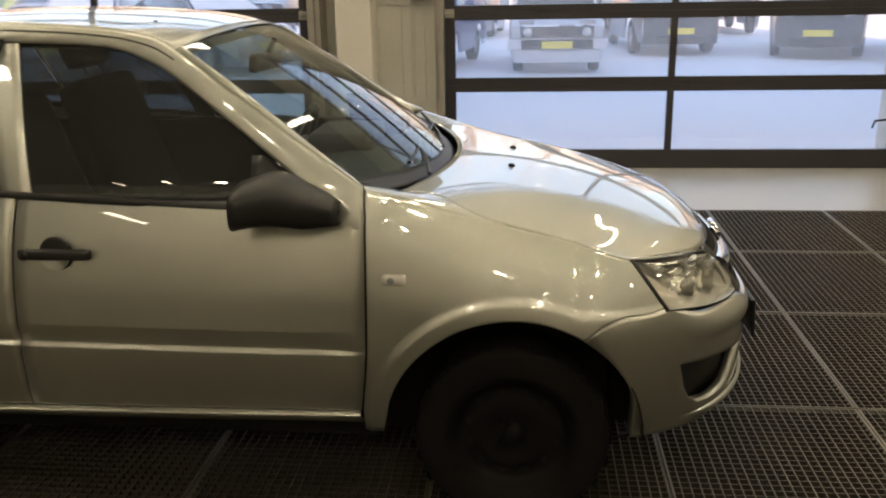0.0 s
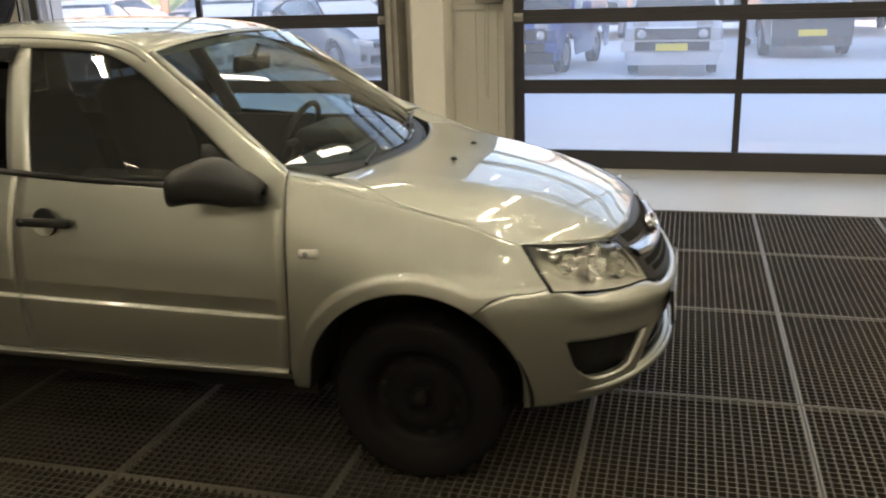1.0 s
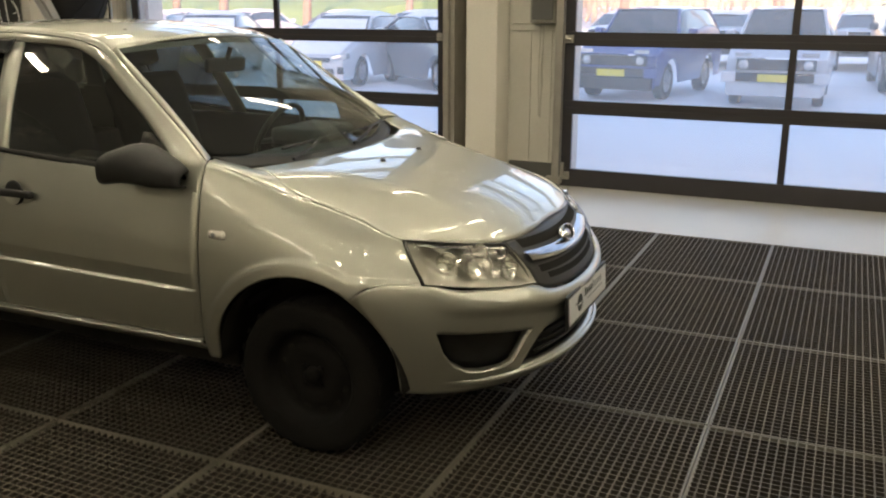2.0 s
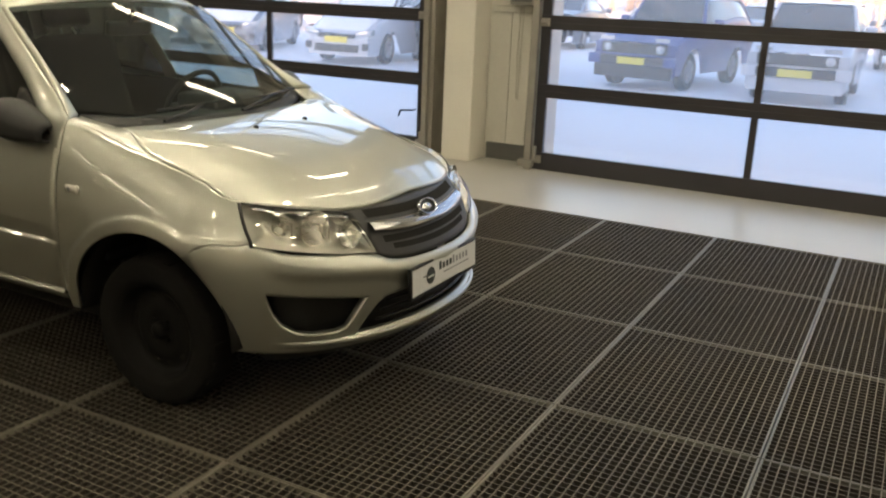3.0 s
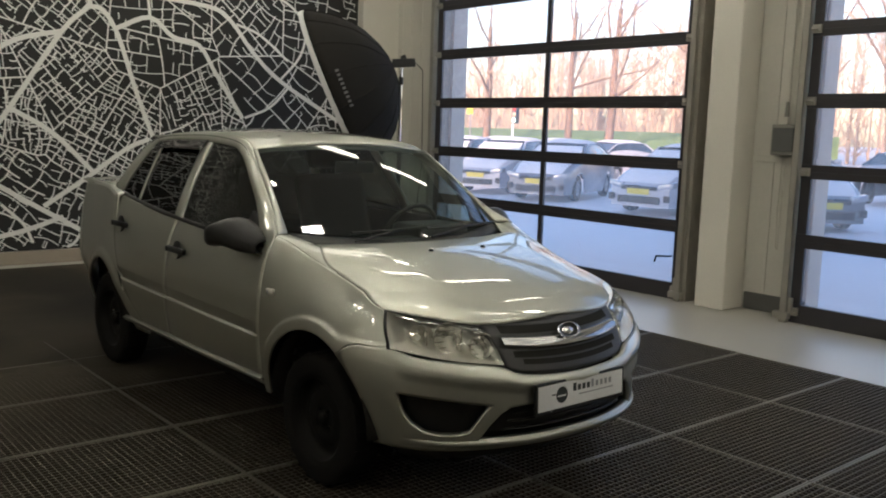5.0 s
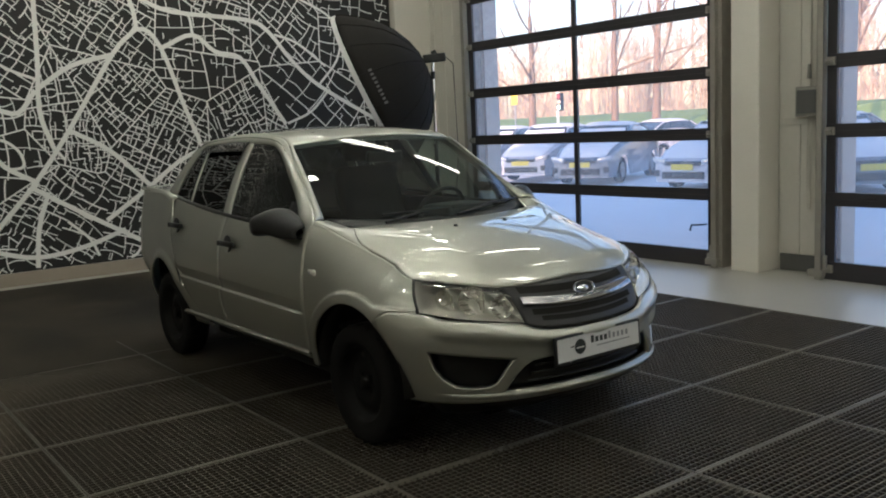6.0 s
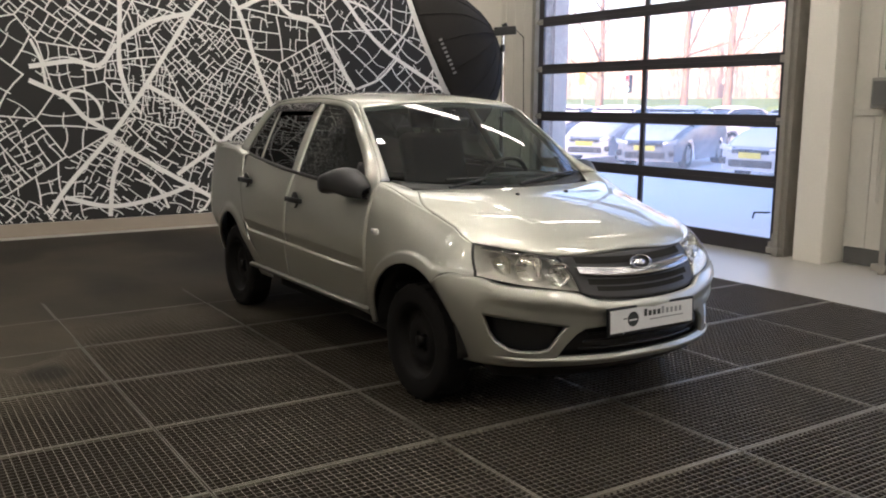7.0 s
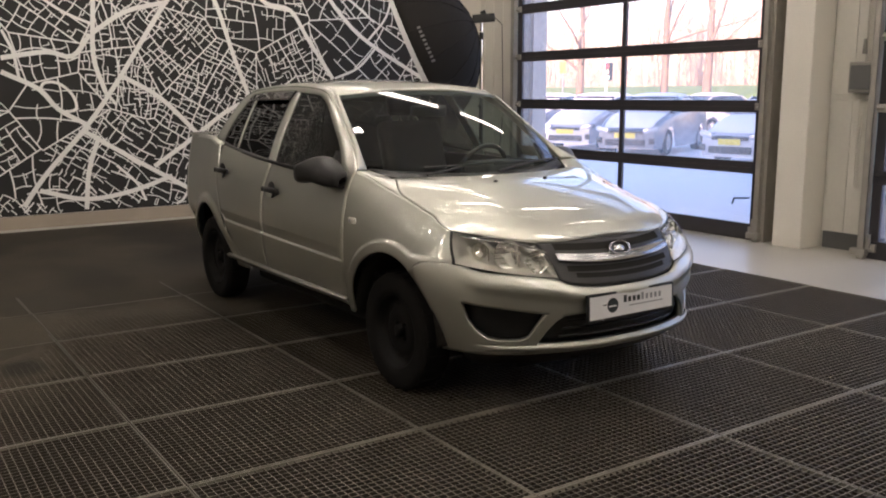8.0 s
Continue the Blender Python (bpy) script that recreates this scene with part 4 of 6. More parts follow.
    def bumper_band(lo, hi, nv):
        def fn(s, t):
            c0 = marks[int(round(s * (len(marks) - 1)))]
            z = lerp(lo(c0), hi(c0), t)
            edge = th0(z)
            c = c0 if c0 <= .90 else lerp(.90, edge, (c0 - .90) / .10)
            u = min(1, max(0, (t - .40) / .60)) if nv == 12 else 0
            return nose(c, z, .015 * (1 - (2 * u - 1) ** 2) * (1 - ease((c0 - .80) / .12)) if u else 0)
        return lambda sg: grid(fn, len(marks) - 1, nv, sg)

    low = lambda c: spl([(0, .292), (.5, .290), (.93, .280), (1, .282)], c)
    i_low = lambda c: 0.33 if c < .56 else .33
    bands = (bumper_band(lambda c: table(FOG_TOP, c) if c > .44 else table(INTAKE_TOP, c), lambda c: spl(BUMPER_TOP, c), 12),
             bumper_band(lambda c: table(INTAKE_TOP, c), lambda c: table(FOG_LOW, c) if c > .44 else table(INTAKE_TOP, c), 8),
             bumper_band(low, i_low, 4))
    panel("front_bumper", [b(sg) for b in bands for sg in (-1, 1)], PAINT, car, thick=0.03, centre=(0.1, 0, 0.5))
    bump_under = [grid(lambda s, t: nose(lerp(0, .93, s), lerp(.292, .175, t), -.12 * t), 24, 4, sg) for sg in (-1, 1)]
    panel("lower_spoiler", bump_under, BLACK_PLASTIC, car, thick=0.008, centre=(0.1, 0, 0.5))
    def lip(s, t):
        c = lerp(0, .90, s)
        a = math.pi * t
        return nose(c, 0.316 + 0.014 * math.cos(a), 0.004 + 0.013 * math.sin(a) * (1 - ease((c - .75) / .15)))
    panel("bumper_lip", [grid(lip, 40, 6, sg) for sg in (-1, 1)], PAINT, car, thick=0, centre=(0.1, 0, 0.3))
    def recess(s, t):
        return nose(lerp(0, .90, s), lerp(.325, .53, t), -.055)
    panel("intake_back", [grid(recess, 30, 6, sg) for sg in (-1, 1)], BLACK_PLASTIC, car, thick=0.004, centre=(0.1, 0, 0.5))
    for z in (.36, .395, .43):
        panel("intake_slat", [grid(lambda s, t: nose(lerp(0, .47 - (z - .36) * .8, s), z + .007 * (t - .5), -.025), 14, 1, sg) for sg in (-1, 1)], BLACK_PLASTIC, car, thick=0.012, centre=(0.1, 0, 0.5))

    # grille
    def g_edge(t):
        return lerp(.37, .405, t) - .004
    def g_lo(c):
        return spl([(0, .580), (.2, .583), (.40, .602), (.457, .622)], c)
    def g_base(s, t):
        q = s * g_edge(t)
        z = lerp(g_lo(q / .81), .779 - .006 * s, t)
        return on_nose(q, z, -.006)
    gr = panel("grille", [grid(g_base, 24, 14, sg) for sg in (-1, 1)], GREY_PLASTIC, car, "graphite plastic grille", 0.02, (0, 0, .68))
    # Slots are flat black sheets; the shade of the openings is their colour.
    for zc, hh, w in ((.742, .014, .335), (.652, .012, .315), (.622, .010, .28)):
        def bar(s, t):
            a = math.pi * t
            z = zc + hh * math.cos(a) + .012 * s * s
            return on_nose(s * w, z, -.004)
        panel("slot", [grid(bar, 20, 6, sg) for sg in (-1, 1)], UNDER, gr, "black sheet that stands for a dark air slot", 0, (0, 0, zc))
    def chrome_bar(s, t):
        a = math.pi * t
        hh = .021 - .004 * s ** 4
        z = .692 + hh * math.cos(a) + .020 * s * s
        return on_nose(s * .345, z, -.004 + .020 * math.sin(a))
    panel("chrome_bar", [grid(chrome_bar, 24, 8, sg) for sg in (-1, 1)], DIMMED_CHROME, gr, "chrome crossbar", 0, (0, 0, .69))
    bx = spl(NOSE, .725) + .008
    badge_m = pose(bx, 0, .725, 0, -32, 0)
    bm = lathe(((.86, .010), (.90, .017), (.97, .017), (1.0, .010), (1.0, 0.0)), 36, "x")
    for v in bm.verts:
        v.co.y, v.co.z = v.co.y * .066, v.co.z * .034
    part("badge_ring", bm_mesh("badge_ring", bm, True), CHROME, gr, "chrome oval ring", badge_m)
    bm = lathe(((0, .009), (.5, .008), (.88, .004)), 36, "x")
    for v in bm.verts:
        v.co.y, v.co.z = v.co.y * .066, v.co.z * .034
    part("badge_field", bm_mesh("badge_field", bm, True), GREY_PLASTIC, gr, "", badge_m)
    bm = lathe(((0, .016), (.6, .014), (1, .007)), 20, "x")
    for v in bm.verts:
        v.co.y, v.co.z = v.co.y * .036, v.co.z * .017
    part("badge_emblem", bm_mesh("badge_emblem", bm, True), CHROME, gr, "plain raised emblem", badge_m)

    # number plate holder with a dealer's card: bars stand in for the lettering
    px, pz, py = 0.808, .488, -.006
    pl = part("plate_holder", box((-.010, -.277, -.066), (.004, .277, .066), .006), BLACK_PLASTIC, car, "black plate frame", pose(px, py, pz, 0, -3, 0))
    part("plate_card", box((.0042, -.264, -.050), (.0062, .264, .054), .0008), PLATE_WHITE, pl, "white dealer card")
    part("plate_emblem", lathe(((0, .0012), (.034, .001), (.034, 0)), 28, "x"), PLATE_INK, pl, "dark round emblem", pose(.0063, -.125, .004))
    part("emblem_stroke", box((.0076, -.150, -.003), (.0080, -.102, .004)), PLATE_WHITE, pl)
    part("emblem_wing", box((.0063, -.185, .008), (.0070, -.162, .013)), PLATE_INK, pl)
    for k in range(9):
        a, tall = -.056 + .0285 * k, .041 if k in (0, 4) else .032
        part("letter_bar", box((.0063, a, .008), (.0070, a + (.019 if k < 4 else .015), tall)), PLATE_INK if k < 4 else PLATE_GREY, pl)
    part("letter_bar", box((.0063, -.02, -.012), (.0070, .20, -.007)), PLATE_GREY, pl)
    part("screw", lathe(((0, .002), (.006, .0)), 10, "x"), CHROME, pl, "", pose(.005, -.185, -.056))
    build_headlights(car)

    # bonnet: a sheet between its middle line, side seam, rear edge and front edge
    def hood_side(t):
        xe = spl([(0, -.335), (.12, -.27), (.3, -.12), (.5, .04), (.75, .20), (1, .335)], t)
        ze = spl(SEAM, xe)
        q = side_y(xe, ze) - .0015
        k = 1 - ease((xe + .335) / .28)
        return xe, lerp(q, .60, k), lerp(ze - .001, 1.004, k)

    def hood_mid(t):
        xm = spl([(0, -0.215), (.35, .10), (.7, .42), (1, .645)], t)
        return xm, 0.0, spl(HOOD_MID, xm)

    xe1, qe1, ze1 = hood_side(1)

    def hood_front(s):
        q = qe1 * s
        z = spl([(0, .786), (.40, .777), (.556, .800), (qe1, ze1)], q)
        return lerp(on_nose(q, z)[0], xe1, s ** 8), q, z

    def hood_rear(s):
        return lerp(-.215, -.335, s ** 2), .60 * s, 1.004

    def hood(s, t):
        a, b, d, e = hood_mid(t), hood_side(t), hood_rear(s), hood_front(s)
        c00, c01, c10, c11 = hood_mid(0), hood_mid(1), hood_side(0), hood_side(1)
        s0 = lerp(.66, .52, t)
        fall = max(0.0, (s - s0) / (1 - s0)) ** 1.2 * .84 + .16 * s * s
        p = []
        for k in range(3):
            w = (s, fall)[k == 2] if k else s ** 1.8
            p.append((1 - w) * a[k] + w * b[k] + (1 - t) * d[k] + t * e[k] - ((1 - w) * (1 - t) * c00[k] + (1 - w) * t * c01[k] + w * (1 - t) * c10[k] + w * t * c11[k]))
        return tuple(p)
    panel("bonnet", [grid(hood, 44, 44, sg) for sg in (-1, 1)], PAINT, car, thick=0.010, centre=(0, 0, 0.3))

    # wing tops between bonnet, screen and flank
    def wing_top(s, t):
        if s < .3:
            k = s / .3
            xi, qi, zi = lerp(-.46, -.338, k), lerp(.668, .603, k), lerp(1.042, 1.006, k)
            xo = lerp(front_seam(1.05) + .003, -.335, k)
        else:
            xi, qi, zi = hood_side((s - .3) / .7 * .42)
            qi += .003
            xo = max(xi, -.335)
        zo = spl(SEAM, xo) - .003
        qo = side_y(xo, zo)
        wide = max(qo - qi, .001)
        return lerp(xi, xo, t), lerp(qi, qo, t), lerp(zi, zo, t) + .10 * wide * math.sin(math.pi * t) * t
    for sg in (-1, 1):
        panel("wing_top", [grid(wing_top, 40, 12, sg)], PAINT, car, thick=0.008, centre=(-.3, 0, 0.3))

    # front faces of the screen pillars
    def screen_edge(t):
        return lerp(-.462, -.985, t), lerp(.672, .558, t), lerp(1.045, 1.432, t) + .012 * math.sin(math.pi * t)
    def pillar_face(s, t):
        xo, zo = line(OUTER[:4], s)
        po = (xo, cabin_q(zo, xo) + .004 + foot(zo), zo)
        pi = screen_edge(s)
        b = .008 * math.sin(math.pi * t)
        return lerp(po[0], pi[0], t) + b, lerp(po[1], pi[1], t) + b * .6, lerp(po[2], pi[2], t) + b * .5
    for sg in (-1, 1):
        panel("screen_pillar", [grid(pillar_face, 24, 8, sg)], PAINT, car, thick=0.012, centre=(-1.2, 0, .9))
    for y in (-.165, .165):
        part("washer_nozzle", bm_mesh("washer_nozzle", lathe(((0, .012), (.008, .011), (.012, .004), (.013, 0)), 12, "z"), True), BLACK_PLASTIC, car, "", pose(-.015, y, .985, 0, 3, 0))
    # windscreen and its black surround
    def screen(s, t, grow=0.0, lift=0.0):
        xm, zm = lerp(-0.245, -0.94, t), lerp(1.000, 1.458, t) + .018 * math.sin(math.pi * t)
        xe, qe, ze = screen_edge(t)
        return lerp(xm, xe, s ** 2) - lift * .5, qe * s * (1 - grow), lerp(zm, ze, s ** 2) - lift
    panel("windscreen", [grid(lambda s, t: screen(s, lerp(.03, .985, t), .012), 20, 20, sg) for sg in (-1, 1)], SCREEN, car, "clear greenish glass", 0, (-1.3, 0, .9))
    def band(s, t):
        return screen(s, lerp(.94, .99, t), .012, .003)
    panel("screen_band", [grid(band, 16, 2, sg) for sg in (-1, 1)], BLACK_PLASTIC, car, thick=0, centre=(-1.3, 0, .9))
    def cowl(s, t):
        q = .655 * s
        x0, z0 = lerp(-0.225, -0.41, s ** 2), .982 + .03 * s ** 3
        x1, z1 = lerp(-0.275, -0.475, s ** 2), lerp(1.012, 1.048, s ** 2)
        return lerp(x0, x1, t), q, lerp(z0, z1, t)
    panel("cowl", [grid(cowl, 16, 4, sg) for sg in (-1, 1)], BLACK_PLASTIC, car, thick=0.01, centre=(-1, 0, .6))
    for y0, y1 in ((-.42, .16), (.05, .60)):
        w = part("wiper", tube_along([(-.27, y0, 1.015), (-.30, lerp(y0, y1, .3), 1.035), (-.345, lerp(y0, y1, .55), 1.052)], .007, 6), BLACK_PLASTIC, car)
        part("wiper_blade", tube_along([(-.335, y0 + .02, 1.048), (-.335, lerp(y0, y1, .5), 1.052), (-.36 - .08 * abs(y1), y1, 1.055)], .006, 6), BLACK_PLASTIC, w)

    # roof, rear window, boot and tail
    out_x = sorted(OUTER[3:9])
    def roof(s, t):
        xm = lerp(-0.945, -2.36, t)
        zm = spl([(-2.36, 1.470), (-2.25, 1.490), (-2.05, 1.512), (-1.75, 1.530), (-1.4, 1.524), (-1.15, 1.502), (-.94, 1.464)], xm)
        xe = lerp(-1.0, -2.335, t)
        ze = spl(out_x, xe)
        return lerp(xm, xe, s ** 2), (cabin_q(ze, xe) + .004) * s, lerp(zm, ze, s ** 2.4)
    panel("roof", [grid(roof, 16, 36, sg) for sg in (-1, 1)], PAINT, car, thick=0.012, centre=(-1.6, 0, .9))
    for y in (-.33,):
        part("roof_plug", lathe(((0, .006), (.008, .004), (.010, 0)), 10, "z"), BLACK_PLASTIC, car, "", pose(-1.15, y, 1.490))
    def back(s, t):
        xm, zm = lerp(-2.36, -2.72, t), lerp(1.470, 1.135, t)
        xe, ze = line(OUTER[9:], t)
        return lerp(xm, xe, s ** 2), cabin_q(ze) * s * .985, lerp(zm, ze, s ** 2)
    panel("rear_window", [grid(back, 14, 10, sg) for sg in (-1, 1)], TINT, car, "dark tinted glass", 0, (-1.6, 0, .9))
    def boot(s, t):
        x = lerp(-2.70 + .16 * s, -3.36 + .30 * s ** 3, t)
        return x, .75 * s, 1.13 + .016 * math.sin(math.pi * t) + .02 * ease((t - .75) / .25) - .012 * s * s * (1 - t)
    panel("boot_lid", [grid(boot, 16, 16, sg) for sg in (-1, 1)], PAINT, car, thick=0.01, centre=(-2.8, 0, .6))
    panel("tail_panel", [grid(lambda s, t: tail(lerp(0, .62, s), lerp(.66, 1.145, t)), 16, 12, sg) for sg in (-1, 1)], PAINT, car, thick=0.012, centre=(-2.8, 0, .7))
    panel("rear_bumper", [grid(lambda s, t: tail(s, lerp(.31, .65, t), .012 * (1 - s ** 6)), 24, 12, sg) for sg in (-1, 1)], PAINT, car, thick=0.02, centre=(-2.8, 0, .5))
    for sg in (-1, 1):
        panel("tail_light", [grid(lambda s, t: tail(lerp(.63, .80, s), lerp(.66, 1.12, t), .003), 10, 12, sg)], RED_LENS, car, "dark red lens", 0.012, (-2.8, 0, .7))
        panel("rear_corner", [grid(lambda s, t: tail(lerp(.805, 1.0, s), lerp(.66, 1.138, t)), 12, 12, sg)], PAINT, car, thick=0.012, centre=(-2.8, 0, .7))

    # wheels and arch liners
    for ax in (0.0, REAR_AX):
        for sg in (-1, 1):
            def liner(s, t):
                a = math.pi * s
                return ax + (R_ARCH + .012) * math.cos(a), lerp(.50, .80 if ax == 0 else .70, t), AXLE_Z - .01 + (R_ARCH + .012) * math.sin(a)
            panel("arch_liner", [grid(liner, 24, 4, sg)], UNDER, car, thick=0.004, centre=(ax, sg * .65, .3))
            build_wheel(car, ax, sg)
    build_cabin(car)
    return car


def build_mirror(car, sg):
    """A black mirror housing on a short foot."""
    def fn(s, t):
        a = 2 * math.pi * t
        k = s                                   # 0 at the glass, 1 at the front
        w, h = .105 * (1 - .55 * k ** 2.2), .078 * (1 - .62 * k ** 2.4)
        cx, cz = math.cos(a), math.sin(a)
        e = 1.0 if cz > 0 else 0.55            # ridged above, full below
        if cz > 0:
            h *= .64 + .40 * ease(k / .5)
        y = .835 + .02 * (1 - k) + w * math.copysign(abs(cx) ** e, cx) - .05 * k ** 2
        z = 1.035 + h * math.copysign(abs(cz) ** (.8 if cz > 0 else e), cz) * (1.0 if cz > 0 else .92) + .012 * math.sin(math.pi * min(1, k * 1.5)) - .056 * k ** 2 + .018 * (y - .83) * -1.5
        return -.745 + .262 * k - .04 * (y - .83), y, z
    mir = panel("door_mirror", [grid(fn, 12, 36, sg)], BLACK_PLASTIC, car, "matt black mirror housing", 0.006, (-.68, sg * .83, 1.03))
    def face(s, t):
        x, y, z = fn(0.0, t)
        return x + .012, lerp(.85, y, s * .97), lerp(1.035, z, s * .97)
    panel("mirror_glass", [grid(face, 4, 36, sg)], CHROME, mir, "mirror glass", 0, (0, sg * .83, 1.0))
    bm = box((-.64, .72, .965), (-.53, .80, 1.02), .02)
    part("mirror_foot", bm_mesh("mirror_foot", bm, True), BLACK_PLASTIC, mir, "", Matrix.Diagonal((1, sg, 1, 1)))


def build_headlights(car):
    top = [(0, .682, .825), (.45, .556, .798), (1, .400, .770)]
    bot = [(0, .712, .680), (.45, .570, .651), (1, .372, .626)]
    def at(s, t, off):
        qt, zt = spl([(p[0], p[1]) for p in top], s), spl([(p[0], p[2]) for p in top], s)
        qb, zb = spl([(p[0], p[1]) for p in bot], s), spl([(p[0], p[2]) for p in bot], s)
        q, z = lerp(qb, qt, t), lerp(zb, zt, t)
        ze = lerp(.690, .823, t)
        qe = side_y(lerp(.437, .337, t), ze)
        k = (1 - s) ** 2
        return on_nose(q + k * (qe - lerp(bot[0][1], top[0][1], t)), z + k * (ze - lerp(bot[0][2], top[0][2], t)), off)
    def depth(s, t):
        """How far the bowl lies behind the lens: shut at its rim, waved inside."""
        d = .085 * min(1, s / .06) ** .5 * min(1, (1 - s) / .05) ** .5 * min(1, t / .10) ** .5 * min(1, (1 - t) / .10) ** .5
        return -.004 - d * (1 + .30 * math.sin(s * 21 + 3 * t) * math.sin(t * 6))
    for sg in (-1, 1):
        hl = panel("headlight", [grid(lambda s, t: at(s, t, depth(s, t)), 60, 32, sg)], LAMP_HOUSING, car, "silvered lamp housing behind clear lens", 0, (0, 0, .7))
        panel("lens", [grid(lambda s, t: at(s, t, .004 + .010 * math.sin(math.pi * s) * math.sin(math.pi * t) - .014 * ease((t - .78) / .22)), 24, 14, sg)], LENS, hl, "clear lens", 0, (0, 0, .7))
        for u in (0, 1):
            panel("lens_seal", [grid(lambda s, t: at(s, u + (.026 if u == 0 else -.024) * t, .003), 20, 1, sg)], BLACK_PLASTIC, hl, thick=0.004, centre=(0, 0, .7))
        panel("lens_seal", [grid(lambda s, t: at(.018 * s, t, .003), 1, 8, sg)], BLACK_PLASTIC, hl, thick=0.004, centre=(0, 0, .7))
        for q, z, r in ((.570, .728, .066), (.446, .695, .056)):
            x, qq, zz = on_nose(q, z, -.062)
            m = pose(x, sg * qq, zz, 0, 0, sg * 12)
            prof = ((r, .034), (r * .95, .034), (r * .86, .010), (r * .62, -.014), (r * .3, -.027), (0.0, -.030))
            bowl = part("bowl", bm_mesh("bowl", lathe(prof, 32, "x"), True), REFLECTOR, hl, "silvered reflector bowl", m)
            part("bulb", bm_mesh("bulb", lathe(((.009, -.026), (.009, .002), (.006, .008), (0, .010)), 16, "x"), True), CHROME, bowl, "bulb under a chrome cap")
            for k in range(5):
                z0 = (k - 2) * r * .34
                w = math.sqrt(max(0, (r * .8) ** 2 - z0 ** 2))
                part("flute", box((-.012 + abs(z0) * .5, -w, z0 - .002), (-.008 + abs(z0) * .5, w, z0 + .002)), REFLECTOR, bowl)
        x, qq, zz = on_nose(.660, .742, -.060)
        ind = part("indicator", bm_mesh("indicator", lathe(((.036, .030), (.026, .0), (0, -.012)), 20, "x"), True), REFLECTOR, hl, "corner indicator bowl", pose(x, sg * qq, zz, 0, 0, sg * 34))
        part("bulb", bm_mesh("bulb", lathe(((.008, -.01), (.008, .006), (0, .014)), 12, "x"), True), WHITE_LENS, ind, "pale bulb")
        for q, z, hh in ((.512, .700, .030), (.625, .722, .030)):
            x, qq, zz = on_nose(q, z, -.030)
            part("web", box((-.045, -.003, -hh), (-.012, .003, hh), .003), REFLECTOR, hl, "", pose(x, sg * qq, zz, 0, 0, sg * 15))
        def visor(s, t):
            return at(lerp(.06, .95, s), .86 - .05 * math.sin(s * 9) * .4, lerp(-.06, -.006, t))
        panel("visor", [grid(visor, 24, 2, sg)], CHROME, hl, "", 0.004, (0, 0, .9))


def build_wheel(car, ax, sg):
    w = part("wheel", bm_mesh("wheel", lathe(((.182, -.075), (.285, -.07), (.290, -.05), (.291, 0), (.290, .05), (.280, .073), (.262, .080), (.215, .082), (.188, .074), (.182, .06), (.182, -.075)), 56), True), RUBBER, car, "black road tyre", pose(ax, sg * .722, .29) @ Matrix.Diagonal((1, sg, 1, 1)))
    part("rim", bm_mesh("rim", lathe(((.186, .072), (.178, .066), (.170, .030), (.150, .018), (.120, .030), (.100, .040), (.070, .034), (.052, .030), (.0, .030)), 40), True), DARK_STEEL, w, "dark steel disc")
    part("hub_cap", bm_mesh("hub_cap", lathe(((.034, .030), (.032, .052), (.022, .058), (0, .059)), 24), True), DARK_STEEL, w)
    for k in range(4):
        a = math.pi / 4 + math.pi * k / 2
        part("bolt", rod((.049 * math.cos(a), .030, .049 * math.sin(a)), (.049 * math.cos(a), .046, .049 * math.sin(a)), .009, n=6), DARK_STEEL, w)
    # No holes are cut: black discs carry their shade.
    for k in range(12):
        a = math.pi / 12 + math.pi * k / 6
        part("rim_hole_disc", bm_mesh("rim_hole_disc", lathe(((0, .0012), (.013, .001), (.015, 0)), 12), True), UNDER, w, "", pose(.132 * math.cos(a), .0265, .132 * math.sin(a), 0, 0, 0))
    for k in range(48):
        if k % 2 == 0:
            a = 2 * math.pi * k / 48
            part("tread_block", TREAD, RUBBER, w, "", Matrix.Rotation(-a, 4, "Y"))


TREAD = bm_mesh("tread_block", box((.288, -.06, -.012), (.2945, .066, .012)))
TREAD.materials.append(RUBBER)


